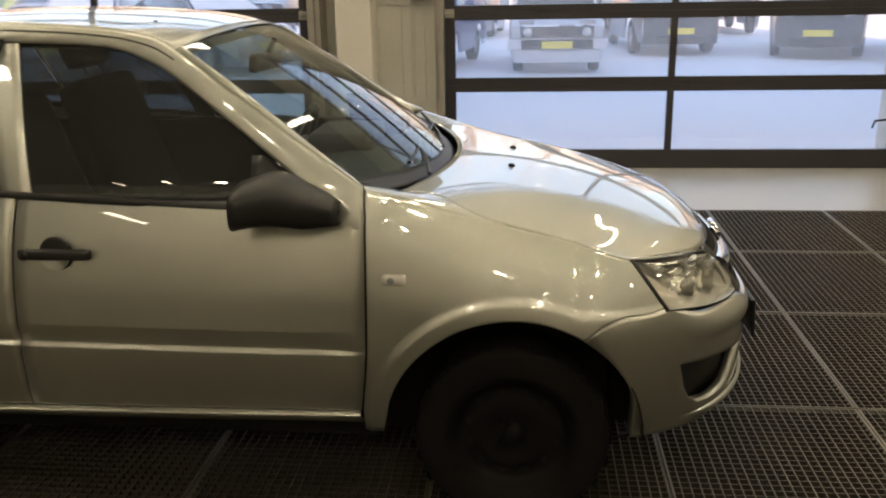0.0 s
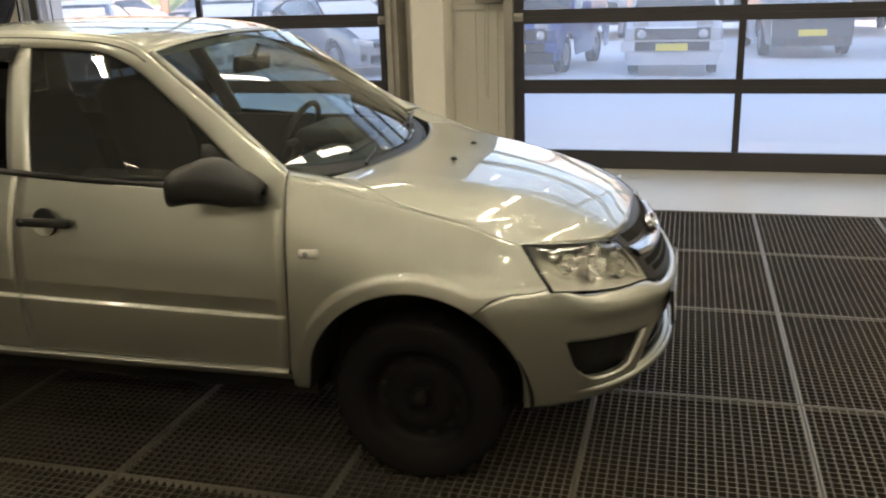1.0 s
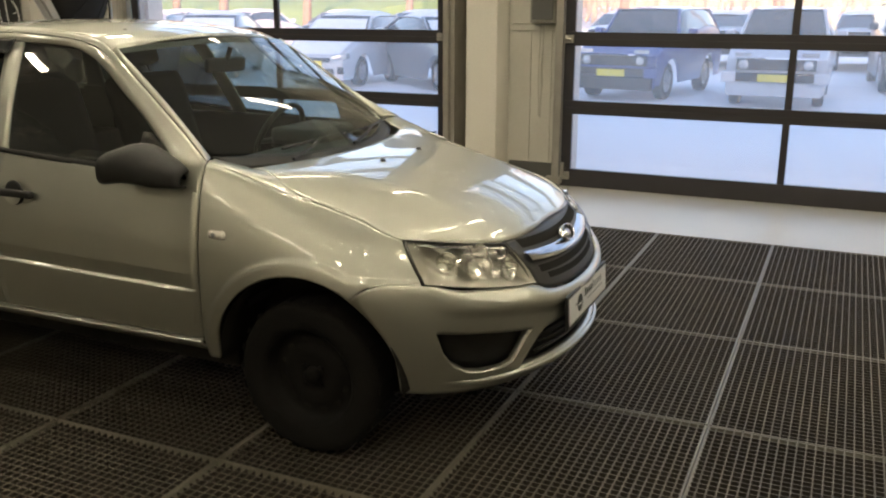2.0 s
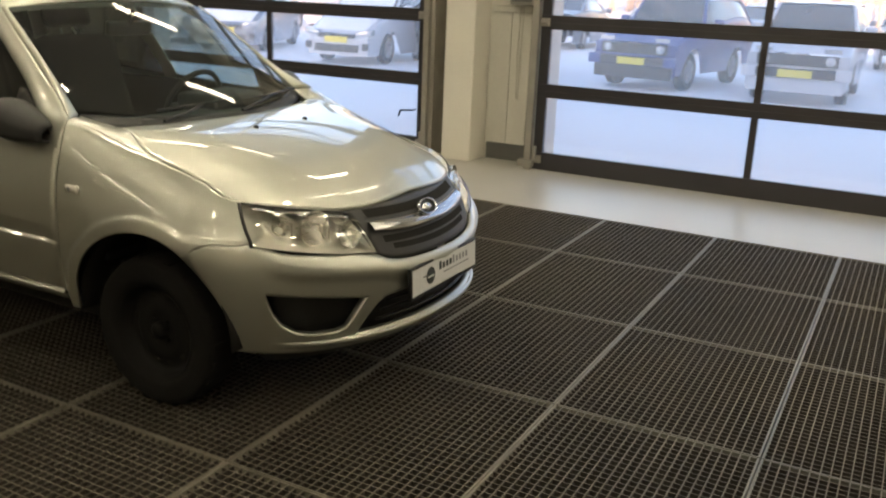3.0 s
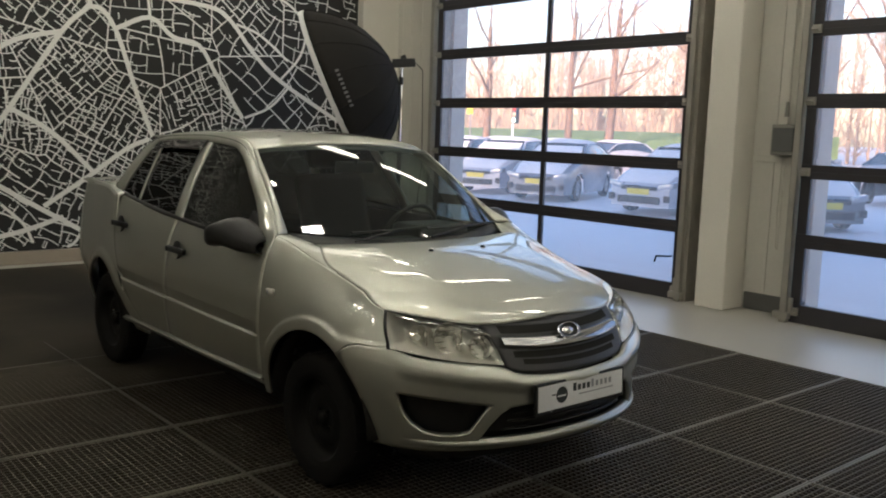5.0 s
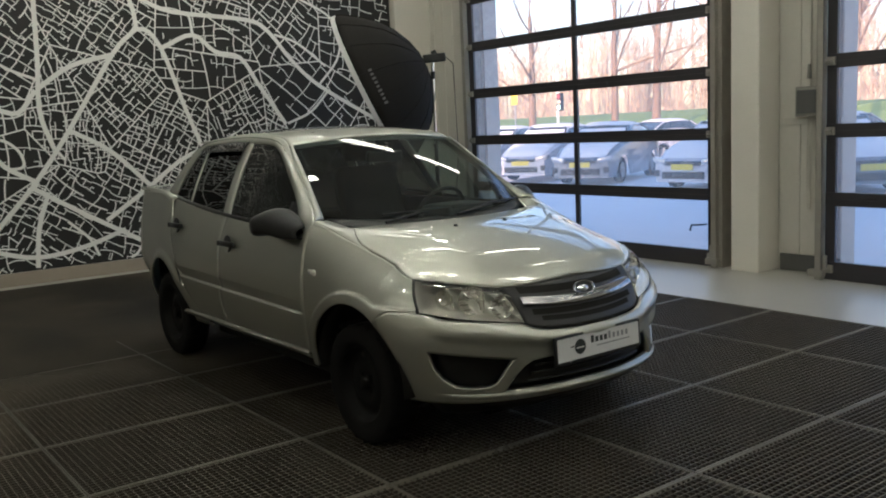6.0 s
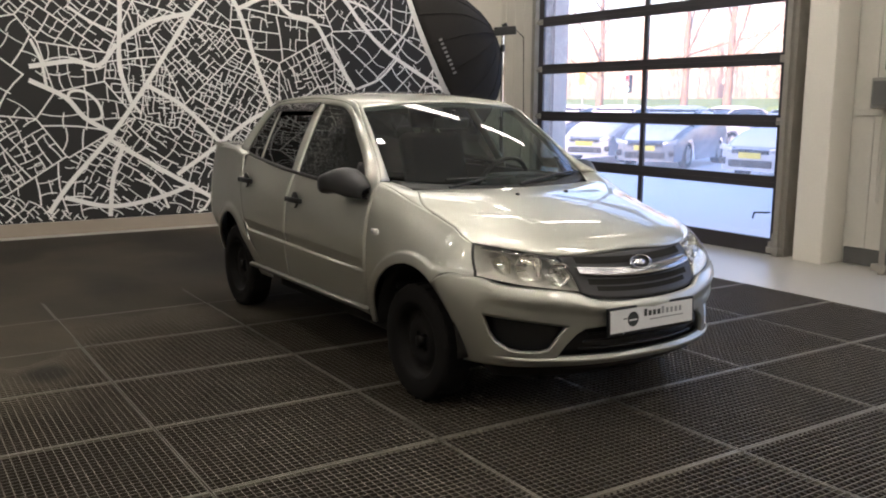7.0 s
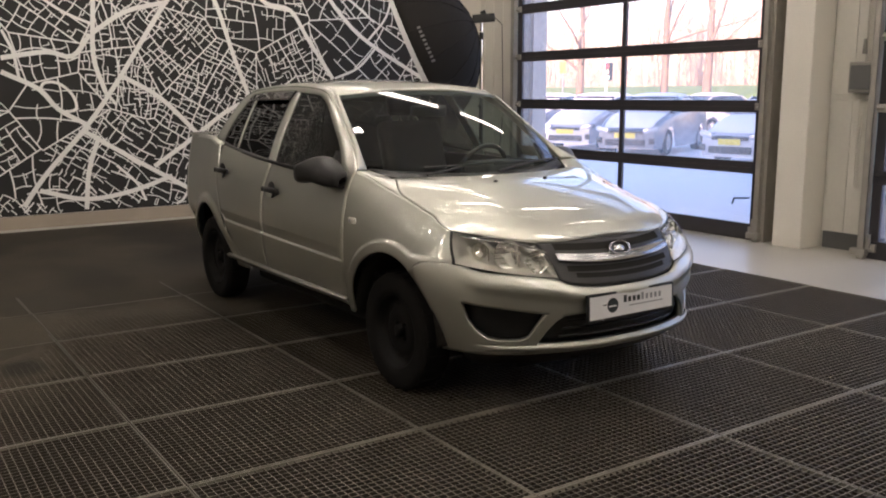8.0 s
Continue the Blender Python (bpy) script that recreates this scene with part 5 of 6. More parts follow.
def build_cabin(car):
    # floor, trim and dashboard
    part("cabin_floor", box((-2.7, -.72, .50), (-.30, .72, .53)), TRIM_FABRIC, car)
    def dash(s, t):
        a = lerp(0.05, 1.0, t)
        x = lerp(-.30, -.80, a)
        z = .99 - .10 * a ** 2 - .03 * (s ** 2) + .035 * math.exp(-((a - .75) / .2) ** 2) - (.5 * max(0, a - .9) * 4)
        return x - .06 * s ** 2, .70 * s, z
    d = panel("dashboard", [grid(dash, 14, 16, sg) for sg in (-1, 1)], DASH, car, "dark grey dashboard", 0.03, (-.5, 0, .3))
    hood = box((-.82, .20, .955), (-.56, .56, 1.035), .03)
    part("instrument_hood", bm_mesh("instrument_hood", hood, True), DASH, d)
    st = part("steering_wheel", bm_mesh("steering_wheel", lathe([(.178 + .014 * math.cos(2 * math.pi * k / 10), .014 * math.sin(2 * math.pi * k / 10)) for k in range(11)], 40, "x"), True), BLACK_PLASTIC, car, "", pose(-.90, .40, .955, 0, 24, 0))
    part("boss", box((-.01, -.055, -.05), (.05, .055, .045), .02), DASH, st)
    for k in (0, 1, 2):
        a = math.radians((0, 180, 270)[k])
        part("spoke", rod((.01, 0, 0), (.0, .172 * math.cos(a), .172 * math.sin(a)), .018, .012), DASH, st)
    part("steering_column", rod((.02, 0, 0), (.35, 0, -.01), .04), DASH, st)
    for y in (-.36, .36):
        seat = part("front_seat", bm_mesh("front_seat", box((-1.55, y - .25, .53), (-1.03, y + .25, .72), .06), True), TRIM_FABRIC, car, "dark fabric seat")
        back = box((-.07, -.24, 0), (.07, .24, .62), .06)
        part("backrest", bm_mesh("backrest", back, True), TRIM_FABRIC, seat, "", pose(-1.53, y, .66, 0, -18, 0))
        hr = box((-.045, -.13, .66), (.05, .13, .83), .04)
        hr_ob = part("headrest", bm_mesh("headrest", hr, True), TRIM_FABRIC, seat, "", pose(-1.53, y, .66, 0, -18, 0))
        for yy in (-.06, .06):
            part("headrest_post", rod((0, yy, .55), (0, yy, .70), .006), CHROME, seat, "", pose(-1.53, y, .66, 0, -18, 0))
    bench = part("rear_bench", bm_mesh("rear_bench", box((-2.45, -.66, .53), (-1.95, .66, .74), .06), True), TRIM_FABRIC, car, "dark fabric bench")
    part("backrest", bm_mesh("backrest", box((-.08, -.66, 0), (.08, .66, .58), .06), True), TRIM_FABRIC, bench, "", pose(-2.44, 0, .66, 0, -20, 0))
    part("parcel_shelf", box((-2.82, -.68, 1.03), (-2.5, .68, 1.06)), TRIM_FABRIC, car)
    part("headliner", sheet("headliner", [grid(lambda s, t: (lerp(-1.03, -2.40, t), .52 * s, lerp(1.43, 1.40, t) + .045 * math.sin(math.pi * t) - .03 * s * s), 6, 10, sg) for sg in (-1, 1)], (-1.6, 0, 2.0)), TRIM_FABRIC, car)
    mir = part("rear_view_mirror", bm_mesh("rear_view_mirror", box((-.012, -.115, -.032), (.02, .115, .034), .014), True), BLACK_PLASTIC, car, "", pose(-.90, 0, 1.335, 0, 10, -8))
    part("mirror_stem", rod((.01, 0, .02), (.03, 0, .085), .010), BLACK_PLASTIC, mir)
    for sg in (-1, 1):
        part("door_trim", box((-2.3, sg * .735 - .02, .53), (-.50, sg * .735 + .02, 1.02), .01), TRIM_FABRIC, car)


build_car()


# ---- the yard outside ----
def build_yard():
    bm = bmesh.new()
    n = 60
    vs = {}
    for i in range(n + 1):
        for j in range(n + 1):
            x, y = lerp(-70, 45, i / n), lerp(WALL_OUT, 40, j / n)
            h = 0.035 * noise.noise((x * .5, y * .5, 0)) + .02 * noise.noise((x * 1.7, y * 1.7, 3))
            vs[i, j] = bm.verts.new((x, y, -.06 + h * min(1, (y - WALL_OUT) / 2)))
    for i in range(n):
        for j in range(n):
            bm.faces.new((vs[i, j], vs[i + 1, j], vs[i + 1, j + 1], vs[i, j + 1]))
    solid("ground", bm_mesh("ground", bm, True), SNOW, "trodden snow covering the car park", "snow", kind="structure")
    far = bmesh.new()
    for lo, hi in (((-900, 40, -.3), (900, 1500, -.06)), ((-900, -600, -.4), (MURAL_X - .3, 40, -.08)), ((EAST_X + .3, -600, -.4), (900, 40, -.08)), ((-900, -600, -.5), (900, SOUTH_Y - .3, -.1))):
        add_box(far, lo, hi)
    solid("far_ground", far, SNOW, "snowy ground reaching away from the building", "snow", kind="structure")
    bank = bmesh.new()
    prof = ((41, -.1), (43, .1), (50, 1.5), (58, 2.1), (58, -.1))
    ends = [[bank.verts.new((x, y, z)) for y, z in prof] for x in (-110, -25)]
    for k in range(5):
        bank.faces.new((ends[0][k], ends[0][(k + 1) % 5], ends[1][(k + 1) % 5], ends[1][k]))
    for e in ends:
        bank.faces.new(e)
    bmesh.ops.recalc_face_normals(bank, faces=bank.faces[:])
    solid("lawn", bank, GRASS, "bright grass bank behind the car park", "lawn", kind="structure")


def plain_wheel(parent, x, y, r, sg):
    w = part("wheel", bm_mesh("wheel", lathe(((.62 * r, -.09), (.97 * r, -.085), (r, -.05), (r, .05), (.96 * r, .085), (.66 * r, .088), (.62 * r, .07)), 28), True), RUBBER, parent, "", pose(x, y, r, 0, 0, -90) @ Matrix.Diagonal((1, sg, 1, 1)))
    part("rim", bm_mesh("rim", lathe(((.64 * r, .08), (.6 * r, .05), (.25 * r, .065), (0, .07)), 20), True), RIM_GREY, w)
    for k in range(5):
        a = 2 * math.pi * k / 5
        part("spoke", rod((.1 * r * math.cos(a), .075, .1 * r * math.sin(a)), (.6 * r * math.cos(a), .075, .6 * r * math.sin(a)), .026, .02, 6), RIM_GREY, w)


RIM_GREY = pbr("rim_grey", (0.35, 0.36, 0.38), 0.35, 0.8, 0.15, 8)
DARK_GLASS = pbr("dark_car_glass", (0.03, 0.035, 0.04), 0.06, 0, 0.1, 3, coat=1)
YELLOW = pbr("yellow_card", (0.75, 0.62, 0.04), 0.4, 0, 0.06, 5)
DIRTY_LAMP = pbr("lamp_glass", (0.55, 0.56, 0.58), 0.12, 0.4, 0.1, 10, coat=1)
PAINTS = {
    "white": pbr("white_car_paint", (0.55, 0.57, 0.62), 0.3, 0, 0.06, 2, coat=0.6),
    "blue": pbr("blue_car_paint", (0.03, 0.06, 0.26), 0.3, 0.2, 0.12, 2, coat=0.6),
    "silver": pbr("silver_car_paint", (0.20, 0.22, 0.26), 0.32, 0.5, 0.08, 2, coat=0.6),
    "dark": pbr("dark_car_paint", (0.04, 0.045, 0.055), 0.3, 0.2, 0.15, 2, coat=0.6),
}

# side outlines: (x from the nose backwards, height of the belt, height of the roof, half width)
SHAPES = {
    "hatch": dict(L=4.05, W=0.86, H=1.48, nose=.62, hood=.86, cowl=1.05, tail=1.05, r=.31, ax=(.82, 3.35), cab=(1.15, 1.75, 3.15, 3.9), sill=.18),
    "sedan": dict(L=4.45, W=0.87, H=1.47, nose=.62, hood=.86, cowl=1.03, tail=1.08, r=.32, ax=(.88, 3.5), cab=(1.25, 1.95, 3.1, 3.85), sill=.18),
    "offroad": dict(L=3.75, W=0.84, H=1.64, nose=.82, hood=1.00, cowl=1.10, tail=1.12, r=.33, ax=(.68, 2.85), cab=(1.2, 1.55, 3.3, 3.65), sill=.28),
    "suv": dict(L=4.6, W=0.93, H=1.74, nose=.86, hood=1.06, cowl=1.18, tail=1.2, r=.36, ax=(.88, 3.6), cab=(1.3, 1.9, 3.9, 4.5), sill=.27),
}


def parked_car(shape, paint, x, y, turn, snow=True, label="", boxy=False, amber=False, z=-.05):
    """A parked car whose nose looks along -y before it is turned."""
    S = SHAPES[shape]
    L, W, H = S["L"], S["W"], S["H"]
    car = thing("parked_car", label, "car", pose(x, y, z, 0, 0, turn), "cars in the yard")
    P = PAINTS[paint]
    p = 6.0 if boxy else 3.2

    def width(yy):
        k = 2 * yy / L - 1
        return W * (1 - abs(k) ** p * (.05 if boxy else .17))

    def deck(yy):
        tab = [(0, S["nose"]), (.10 * L, S["hood"] - .02), (S["cab"][0], S["cowl"]), (S["cab"][3], S["tail"] + .03), (L, S["tail"] - .06)]
        return spl(tab, yy)

    def skin(s, t):
        """t runs from the sill up the flank and in over the deck."""
        yy = L * (0.5 - 0.5 * math.cos(math.pi * s)) * .998 + .001 * L
        w, top = width(yy), deck(yy)
        if t < .7:
            k = t / .7
            z = lerp(S["sill"], top - .05, k)
            arch = max((S["r"] * 1.2) ** 2 - min((yy - a) ** 2 for a in S["ax"]), 0) ** .5
            z = max(z, min(arch + S["r"], top - .12)) if arch > 0 and z < arch + S["r"] else z
            q = w * (1 - .05 * (1 - k) ** 2 - .06 * k ** 4)
        else:
            k = (t - .7) / .3
            a = k * math.pi / 2
            z = top - .05 + .05 * math.sin(a)
            q = w * .94 * max(0.0, math.cos(a)) ** .55
        return yy, q, z
    body = [grid(skin, 44, 20, sg) for sg in (-1, 1)]
    swap = lambda g: ([(v[1], v[0], v[2]) for v in g[0]], g[1])
    bodyp = part("body", sheet("body", [swap(b) for b in body], (0, L / 2, .5)), P, car)
    def front(s, t):
        w = width(0.0) * .97
        return -.0 - .05 * math.cos(s * math.pi / 2) + .0, w * s, lerp(min(.24, S["sill"]), deck(.02) - .03, t)
    part("front_face", sheet("front_face", [swap(grid(front, 8, 8, sg)) for sg in (-1, 1)], (0, 1, .5)), P, car)
    c0, c1, c2, c3 = S["cab"]
    def cabin(s, t):
        k = t
        a, b = lerp(c0, c1, k), lerp(c3, c2, k)
        yy = lerp(a, b, s)
        q = (W - .05) * (1 - .20 * k) * (1 - .10 * abs(2 * s - 1) ** 5)
        return yy, q, lerp(deck(yy) - .03, H - .06, k)
    part("side_windows", sheet("side_windows", [swap(grid(cabin, 20, 8, sg)) for sg in (-1, 1)], (0, L / 2, .9)), DARK_GLASS, car)
    def ends(y_low, y_top, zlow):
        def fn(s, t):
            yy = lerp(y_low, y_top, t)
            return yy, (W - .05) * (1 - .20 * t) * .90 * s, lerp(zlow - .03, H - .05, t)
        return fn
    part("windscreen", sheet("windscreen", [swap(grid(ends(c0 - .02, c1 - .02, deck(c0)), 6, 6, sg)) for sg in (-1, 1)], (0, L / 2, .9)), DARK_GLASS, car)
    part("rear_screen", sheet("rear_screen", [swap(grid(ends(c3, c2, deck(c3)), 6, 6, sg)) for sg in (-1, 1)], (0, L / 2, .9)), DARK_GLASS, car)
    def top(s, t):
        yy = lerp(c1 - .06, c2 + .06, t)
        return yy, (W - .05) * .83 * s, H - .055 * s ** 3 - .05 * abs(2 * t - 1) ** 3
    part("roof", sheet("roof", [swap(grid(top, 8, 12, sg)) for sg in (-1, 1)], (0, L / 2, .9)), P, car)
    for sx in (-1, 1):
        for k in (0, .52, 1):
            ya, yb = lerp(c0, c3, k), lerp(c1, c2, k)
            part("pillar", rod((sx * (W - .05) * .93, ya, deck(ya) - .02), (sx * (W - .05) * .755, yb, H - .06), .035, .03, 6), P, car)
        part("side_mirror", bm_mesh("side_mirror", box((sx * (W + .09) - .09, c0 + .18, deck(c0) + .0), (sx * (W + .09) + .09, c0 + .30, deck(c0) + .14), .03), True), P, car)
        for a in S["ax"]:
            plain_wheel(car, sx * (W - .17), a, S["r"], sx)
    hz = S["nose"]
    if boxy:
        part("grille", box((-.62, -.065, hz - .20), (.62, -.03, hz - .02), .01), BLACK_PLASTIC, car)
        for sx in (-1, 1):
            part("headlight", bm_mesh("headlight", lathe(((0, -.02), (.06, -.015), (.085, .01)), 20), True), DIRTY_LAMP, car, "", pose(sx * .50, -.065, hz - .11))
            part("indicator", box((sx * .52 - .13, -.062, hz + .015), (sx * .52 + .13, -.02, hz + .085), .01), DIRTY_LAMP, car)
            part("bumper_cap", box((sx * .72 - .12, -.14, .42), (sx * .72 + .12, -.02, .60), .03), P, car)
        part("bumper", box((-.66, -.13, .44), (.66, -.03, .58), .02), BLACK_PLASTIC if paint != "white" else DARK_STEEL, car)
        part("valance", box((-.74, -.08, .20), (.74, -.03, .43), .02), P if paint == "white" else BLACK_PLASTIC, car, "front skirt")
    else:
        part("grille", box((-.42, -.075, hz - .09), (.42, -.03, hz - .015), .015), BLACK_PLASTIC, car)
        part("lower_grille", box((-.50, -.075, .25), (.50, -.03, .40), .02), BLACK_PLASTIC, car)
        for sx in (-1, 1):
            bm = box((sx * .60 - .17, -.05, hz - .08), (sx * .60 + .17, .14, hz + .045), .03)
            for v in bm.verts:
                v.co.z += .06 * (abs(v.co.x) - .43) / .34
                v.co.y += .22 * max(0, abs(v.co.x) - .5)
            part("headlight", bm_mesh("headlight", bm, True), DIRTY_LAMP, car)
            part("fog_recess", box((sx * .66 - .07, -.062, .30), (sx * .66 + .07, -.03, .44), .015), BLACK_PLASTIC, car)
    part("number_card", box((-.26, -.155 if boxy else -.085, .44), (.26, -.145 if boxy else -.075, .56), .002), YELLOW, car, "plain yellow card")
    if snow:
        def cap(s, t):
            yy = lerp(.10, c0 - .05, t)
            e = (1 - s ** 6) * (1 - abs(2 * t - 1) ** 6)
            return yy, width(yy) * .80 * s, deck(yy) + .006 + .04 * e
        part("bonnet_snow", sheet("bonnet_snow", [swap(grid(cap, 8, 10, sg)) for sg in (-1, 1)], (0, 1, 0)), SNOW_CAP, car, "layer of snow")
        def rcap(s, t):
            yy = lerp(c1 - .02, c2 + .02, t)
            e = (1 - s ** 6) * (1 - abs(2 * t - 1) ** 6)
            return yy, (W - .06) * .80 * s, H - .05 * s ** 3 - .045 * abs(2 * t - 1) ** 3 + .005 + .05 * e
        part("roof_snow", sheet("roof_snow", [swap(grid(rcap, 8, 10, sg)) for sg in (-1, 1)], (0, L / 2, 0)), SNOW_CAP, car, "layer of snow")
        def scap(s, t):
            k = lerp(.02, .8, t)
            return lerp(c0, c1, k) - .04, (W - .05) * (1 - .2 * k) * .86 * s, lerp(deck(c0), H - .05, k) + .012
        part("screen_snow", sheet("screen_snow", [swap(grid(scap, 6, 6, sg)) for sg in (-1, 1)], (0, 3, .9)), SNOW_CAP, car, "frosted snow film")
    return car


def build_cars():
    parked_car("offroad", "white", .38, 15.55, 0, False, "boxy white off-road car parked on snow", boxy=True)
    parked_car("offroad", "blue", -2.35, 15.75, -9, False, "boxy dark blue off-road car parked on snow", boxy=True)
    parked_car("suv", "dark", 2.95, 18.7, 4, False, "dark pickup-like car parked on snow")
    parked_car("suv", "dark", 5.3, 17.6, -16, False, "dark tall car parked askew on snow")
    parked_car("suv", "silver", 7.6, 16.2, -14, True, "grey tall car parked on snow")
    parked_car("sedan", "silver", -4.75, 16.05, 50, True, "silver sedan parked askew, dusted with snow")
    parked_car("hatch", "white", -8.55, 15.55, 6, True, "white hatchback with snow on its bonnet")
    parked_car("sedan", "silver", -11.95, 15.95, 24, True, "grey sedan dusted with snow")
    parked_car("hatch", "white", -14.6, 16.4, 20, True, "white hatchback dusted with snow")
    parked_car("sedan", "silver", -17.6, 17.0, 20, True, "grey sedan under snow at the row's end")
    for k, (x, sh, pt, tn) in enumerate(((-1.6, "sedan", "silver", 176), (1.6, "sedan", "silver", 183), (-4.6, "sedan", "white", 178), (-7.8, "sedan", "silver", 184), (-11.0, "sedan", "white", 172), (-14.4, "sedan", "silver", 180), (-17.8, "hatch", "white", 176), (-21.2, "sedan", "silver", 182), (-24.6, "hatch", "white", 178), (5.2, "sedan", "white", 180))):
        parked_car(sh, pt, x, 29.0 + (k % 3) * .3, tn, True, "snow-covered car in the second row")


def tree_mesh(rng, h, r, depth=4):
    """A bare tree: tapered trunk with limbs, and a crown of fine twigs."""
    wood, twigs = ([], []), ([], [])

    def limb(a, b, r0, r1, store, n):
        vs, fs = store
        d = (b - a).normalized()
        u = d.orthogonal().normalized()
        v = d.cross(u)
        o = len(vs)
        for p, rr in ((a, r0), (b, r1)):
            for k in range(n):
                t = 2 * math.pi * k / n
                vs.append(p + (u * math.cos(t) + v * math.sin(t)) * rr)
        for k in range(n):
            fs.append((o + k, o + (k + 1) % n, o + n + (k + 1) % n, o + n + k))

    def grow(a, d, length, r0, lev):
        steps = 3 if lev < 2 else 2
        p = a
        for i in range(steps):
            d = (d + Vector((rng.uniform(-1, 1), rng.uniform(-1, 1), rng.uniform(-.4, .7))) * (.06 if lev == 0 else .22)).normalized()
            q = p + d * (length / steps)
            ra, rb = r0 * (1 - .55 * i / steps), r0 * (1 - .55 * (i + 1) / steps)
            limb(p, q, ra, rb, wood if lev < 2 else twigs, 8 if lev == 0 else 5 if lev == 1 else 3)
            if lev < depth and (lev > 0 or i > 0):
                for _ in range(3 if lev < 2 else 2):
                    e = (d * .6 + Vector((rng.uniform(-1, 1), rng.uniform(-1, 1), rng.uniform(-.1, .8)))).normalized()
                    grow(p.lerp(q, rng.random()), e, length * rng.uniform(.40, .62), rb * .55, lev + 1)
            p = q
    grow(Vector((0, 0, -.1)), Vector((rng.uniform(-.08, .08), rng.uniform(-.05, .05), 1)).normalized(), h * .62, r, 0)
    return wood, twigs


def build_trees():
    rng = random.Random(11)
    for x, y, h, r in ((-32, 43, 15, .30), (-27, 44, 14, .28), (-38, 46, 16, .28), (-22, 47, 15, .26), (-16, 45, 14, .27), (-9, 44, 15, .28), (-2, 46, 14, .27), (4, 44, 15, .28), (10, 46, 15, .27), (-44, 44, 15, .3)):
        wood, twigs = tree_mesh(rng, h, r)
        t = thing("tree", "bare winter tree behind the car park", "tree", pose(x, y, -.05), "trees behind the yard")
        part("trunk", mesh_of("trunk", *wood, True), BARK, t, "brown bark trunk and limbs")
        part("crown", mesh_of("crown", *twigs), TWIG, t, "leafless reddish twigs")
    # a far belt of bare wood
    vs, fs = [], []
    for k in range(480):
        x, y = rng.uniform(-130, 50), rng.uniform(60, 100)
        h = rng.uniform(10, 18)
        for j in range(40):
            a = Vector((x + rng.gauss(0, .3), y + rng.gauss(0, .3), h * rng.uniform(0, .7) if j else -.1))
            d = Vector((rng.gauss(0, .5), rng.gauss(0, .5), rng.uniform(.3, 1))).normalized() if j else Vector((0, 0, 1))
            b = a + d * (h if not j else rng.uniform(1.5, 4.0))
            w = .12 if not j else .055
            side = Vector((rng.uniform(-1, 1), rng.uniform(-1, 1), 0)).normalized() * w
            side2 = Vector((-side.y, side.x, 0))
            o = len(vs)
            vs += [a + side, a - side * .5 + side2, a - side * .5 - side2, b]
            fs += [(o, o + 1, o + 3), (o + 1, o + 2, o + 3), (o + 2, o, o + 3)]
    solid("far_wood", mesh_of("far_wood", vs, fs), TWIG, "belt of bare winter wood in low sun", "trees", kind="stuff")


def build_signals():
    post = rod((0, 0, -.1), (0, 0, 3.4), .045)
    s = thing("road_sign", "yellow road sign on a grey post behind the cars", "road sign", pose(SIGN_X, 38, 0))
    part("post", post, RIM_GREY, s)
    part("board", box((-.28, -.07, 2.75), (.28, -.05, 3.45), .01), YELLOW, s, "yellow board")
    t = thing("traffic_light", "slim traffic light with its green lamp lit", "traffic light", pose(LIGHT_X, 38, 0))
    part("post", rod((0, 0, -.1), (0, 0, 4.6), .06), SNOW_CAP, t, "white post")
    part("housing", box((.06, -.15, 2.22), (.42, .10, 3.25), .03), BLACK_PLASTIC, t)
    for k, mt in enumerate((GREEN_LAMP, AMBER, RED_LENS)):
        part("lens", bm_mesh("lens", lathe(((0, -.03), (.11, -.02), (.14, 0)), 18), True), mt, t, "", pose(.24, -.16, 2.41 + .32 * k))


GREEN_LAMP = lamp_mat("green_signal", (0.05, 1.0, 0.55), 1.2)
SIGN_X, LIGHT_X = -39.0, -35.2

build_yard()
build_signals()
build_cars()
build_trees()


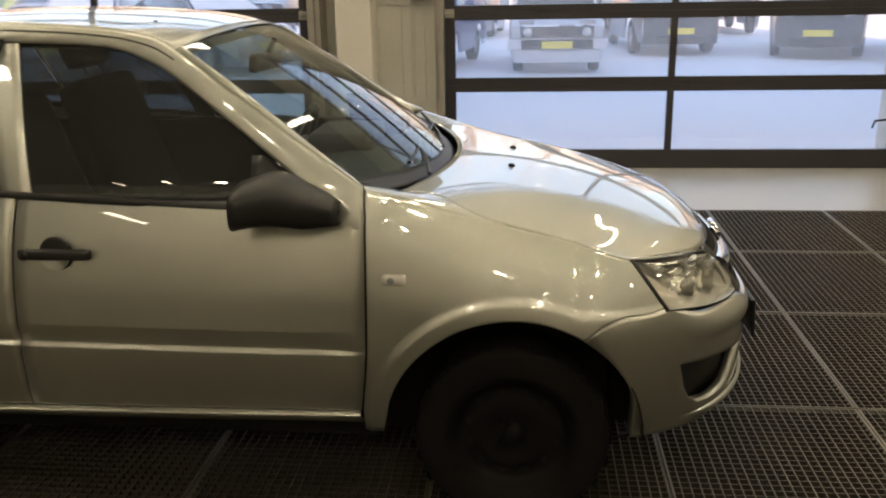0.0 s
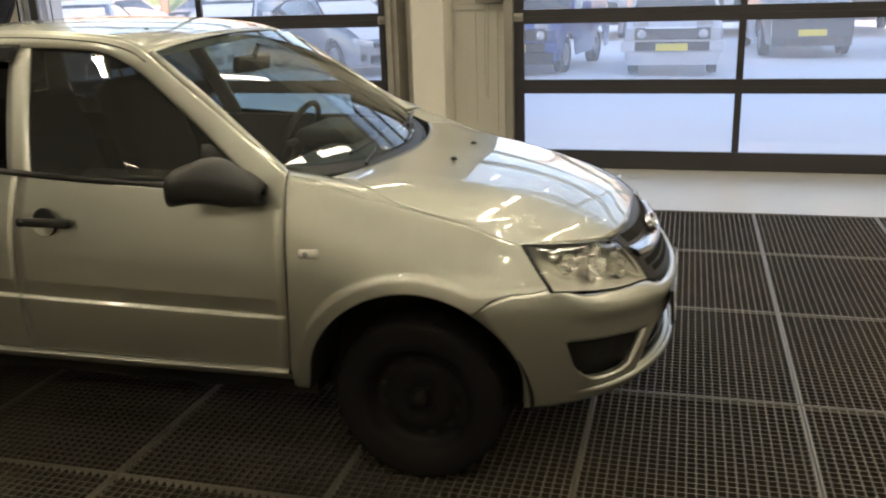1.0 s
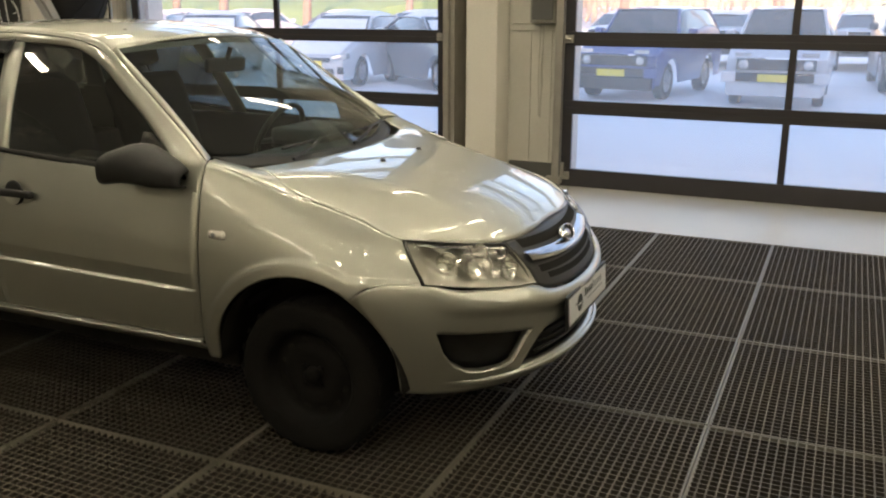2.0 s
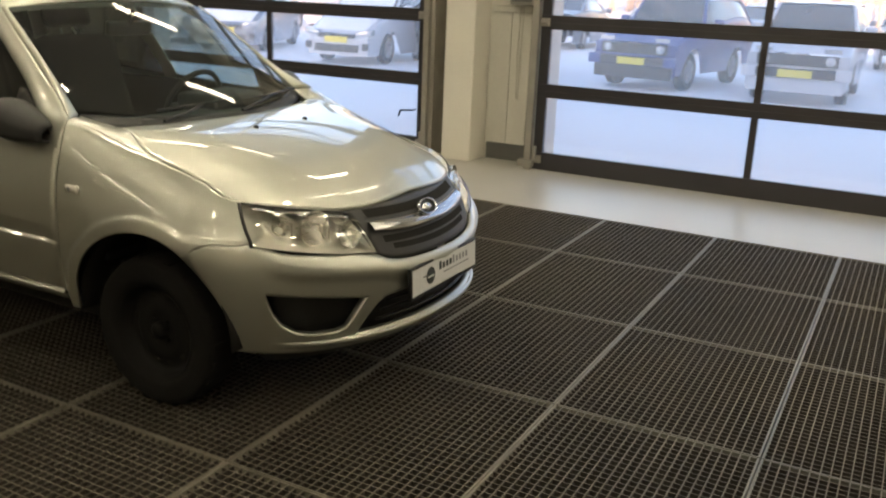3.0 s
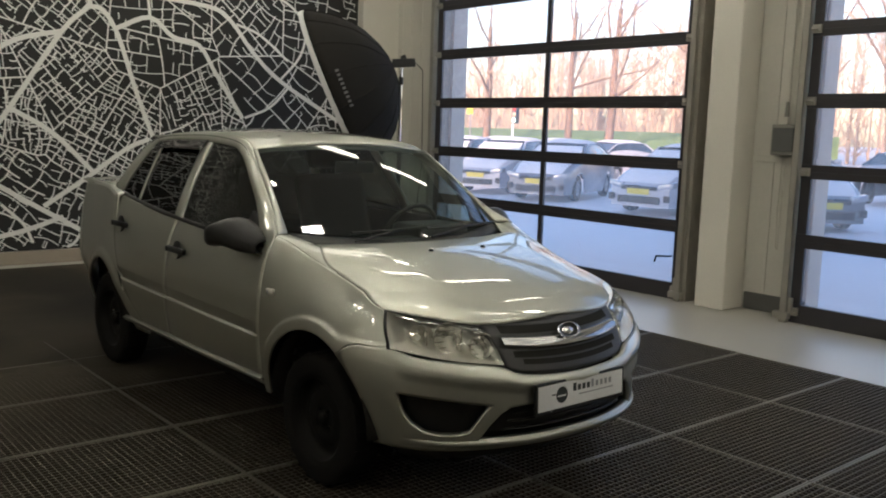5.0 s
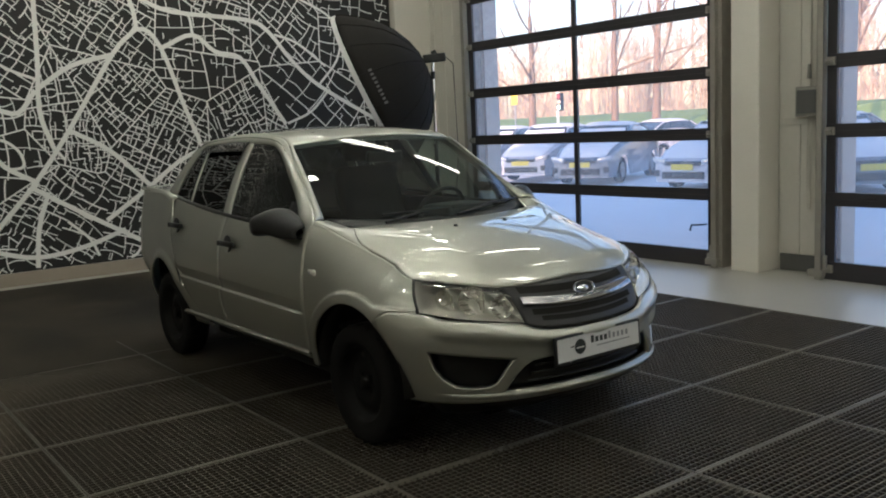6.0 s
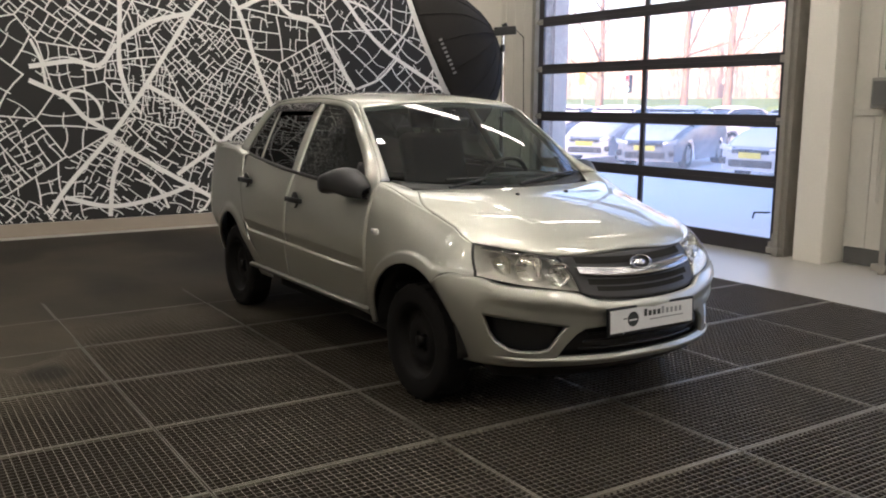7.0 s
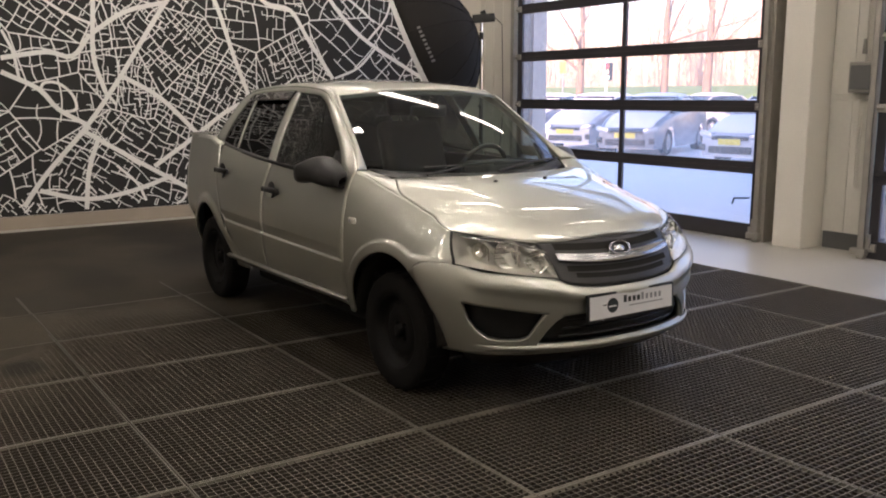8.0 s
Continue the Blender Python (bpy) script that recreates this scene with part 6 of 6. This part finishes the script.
# ---- gratings: one panel mesh, laid bay by bay ----
def build_gratings():
    fld = thing("floor_grating", "dirty galvanised steel floor gratings over a drain pit", "floor grating", kind="structure")
    w, d = PX - 0.006, PY - 0.006
    vs, fs = [], []

    def bar(x0, y0, z0, x1, y1, z1):
        o = len(vs)
        vs.extend([(x0, y0, z0), (x1, y0, z0), (x1, y1, z0), (x0, y1, z0), (x0, y0, z1), (x1, y0, z1), (x1, y1, z1), (x0, y1, z1)])
        fs.extend([(o + 4, o + 5, o + 6, o + 7), (o, o + 1, o + 5, o + 4), (o + 1, o + 2, o + 6, o + 5), (o + 2, o + 3, o + 7, o + 6), (o + 3, o, o + 4, o + 7)])

    nx, ny = 24, 31
    for i in range(1, nx):
        x = w * i / nx
        bar(x - 0.0022, 0.004, -0.03, x + 0.0022, d - 0.004, -0.0005)
    for j in range(1, ny):
        y = d * j / ny
        bar(0.004, y - 0.0020, -0.022, w - 0.004, y + 0.0020, -0.0025)
    bars = mesh_of("bars", vs, fs)
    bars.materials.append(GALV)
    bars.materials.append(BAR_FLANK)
    # Tops keep the bar colour; flanks take the one with shade put in.
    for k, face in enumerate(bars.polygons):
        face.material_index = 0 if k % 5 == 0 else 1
    vs, fs = [], []
    bar(0, 0, -0.03, w, 0.005, 0.0008)
    bar(0, d - 0.005, -0.03, w, d, 0.0008)
    bar(0, 0.005, -0.03, 0.008, d - 0.005, 0.0008)
    bar(w - 0.008, 0.005, -0.03, w, d - 0.005, 0.0008)
    rim = mesh_of("frame", vs, fs)
    rim.materials.append(GALV_EDGE)
    rng = random.Random(3)
    for i in range(-9, 7):
        for j in range(-5, 3):
            m = pose(GX0 + i * PX + 0.003, GY0 + j * PY + 0.003, rng.uniform(-0.0015, 0.0005), rng.uniform(-.04, .04), rng.uniform(-.04, .04), 0)
            if j == 2:
                m = m @ Matrix.Diagonal((1, (FIELD_Y[1] - GY0 - 2 * PY - 0.004) / d, 1, 1))
            g = part("grating_panel", rim, GALV_EDGE, fld, "", m)
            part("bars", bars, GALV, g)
    # mud trodden into the far bays: it fills the meshes and further back buries the frames
    def mud(x, y):
        u = (-1.25 - x + .80 * ease((1.25 - y) / .4)) / 1.5
        n = noise.noise(Vector((x * 1.9, y * 1.9, 0))) + .6 * noise.noise(Vector((x * 6.1, y * 6.1, 4)))
        return -.0135 + .0132 * ease(u) + .004 * ease((-3.2 - x) / .7) + (.0030 - .0022 * ease(u)) * n * min(1, max(0, u) * 4)
    step = .045
    vs, fs, at_ = [], [], {}
    cols, lines = int(6.2 / step), int((FIELD_Y[1] - FIELD_Y[0] - .02) / step)
    for a in range(cols):
        for b in range(lines):
            x, y = FIELD_X[0] + .01 + a * step, FIELD_Y[0] + .01 + b * step
            if mud(x, y) < -.0115:
                continue
            face = []
            for da, db in ((0, 0), (1, 0), (1, 1), (0, 1)):
                key = (a + da, b + db)
                if key not in at_:
                    at_[key] = len(vs)
                    px, py = x + da * step, y + db * step
                    vs.append((px, py, mud(px, py)))
                face.append(at_[key])
            fs.append(face)
    part("trodden_mud", mesh_of("trodden_mud", vs, fs, True), MUD, fld, "dried brown mud that fills the meshes")
    # beams that carry the panels
    for i in range(-9, 8):
        x = GX0 + i * PX
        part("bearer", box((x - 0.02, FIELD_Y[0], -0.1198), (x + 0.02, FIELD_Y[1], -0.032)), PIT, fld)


build_gratings()
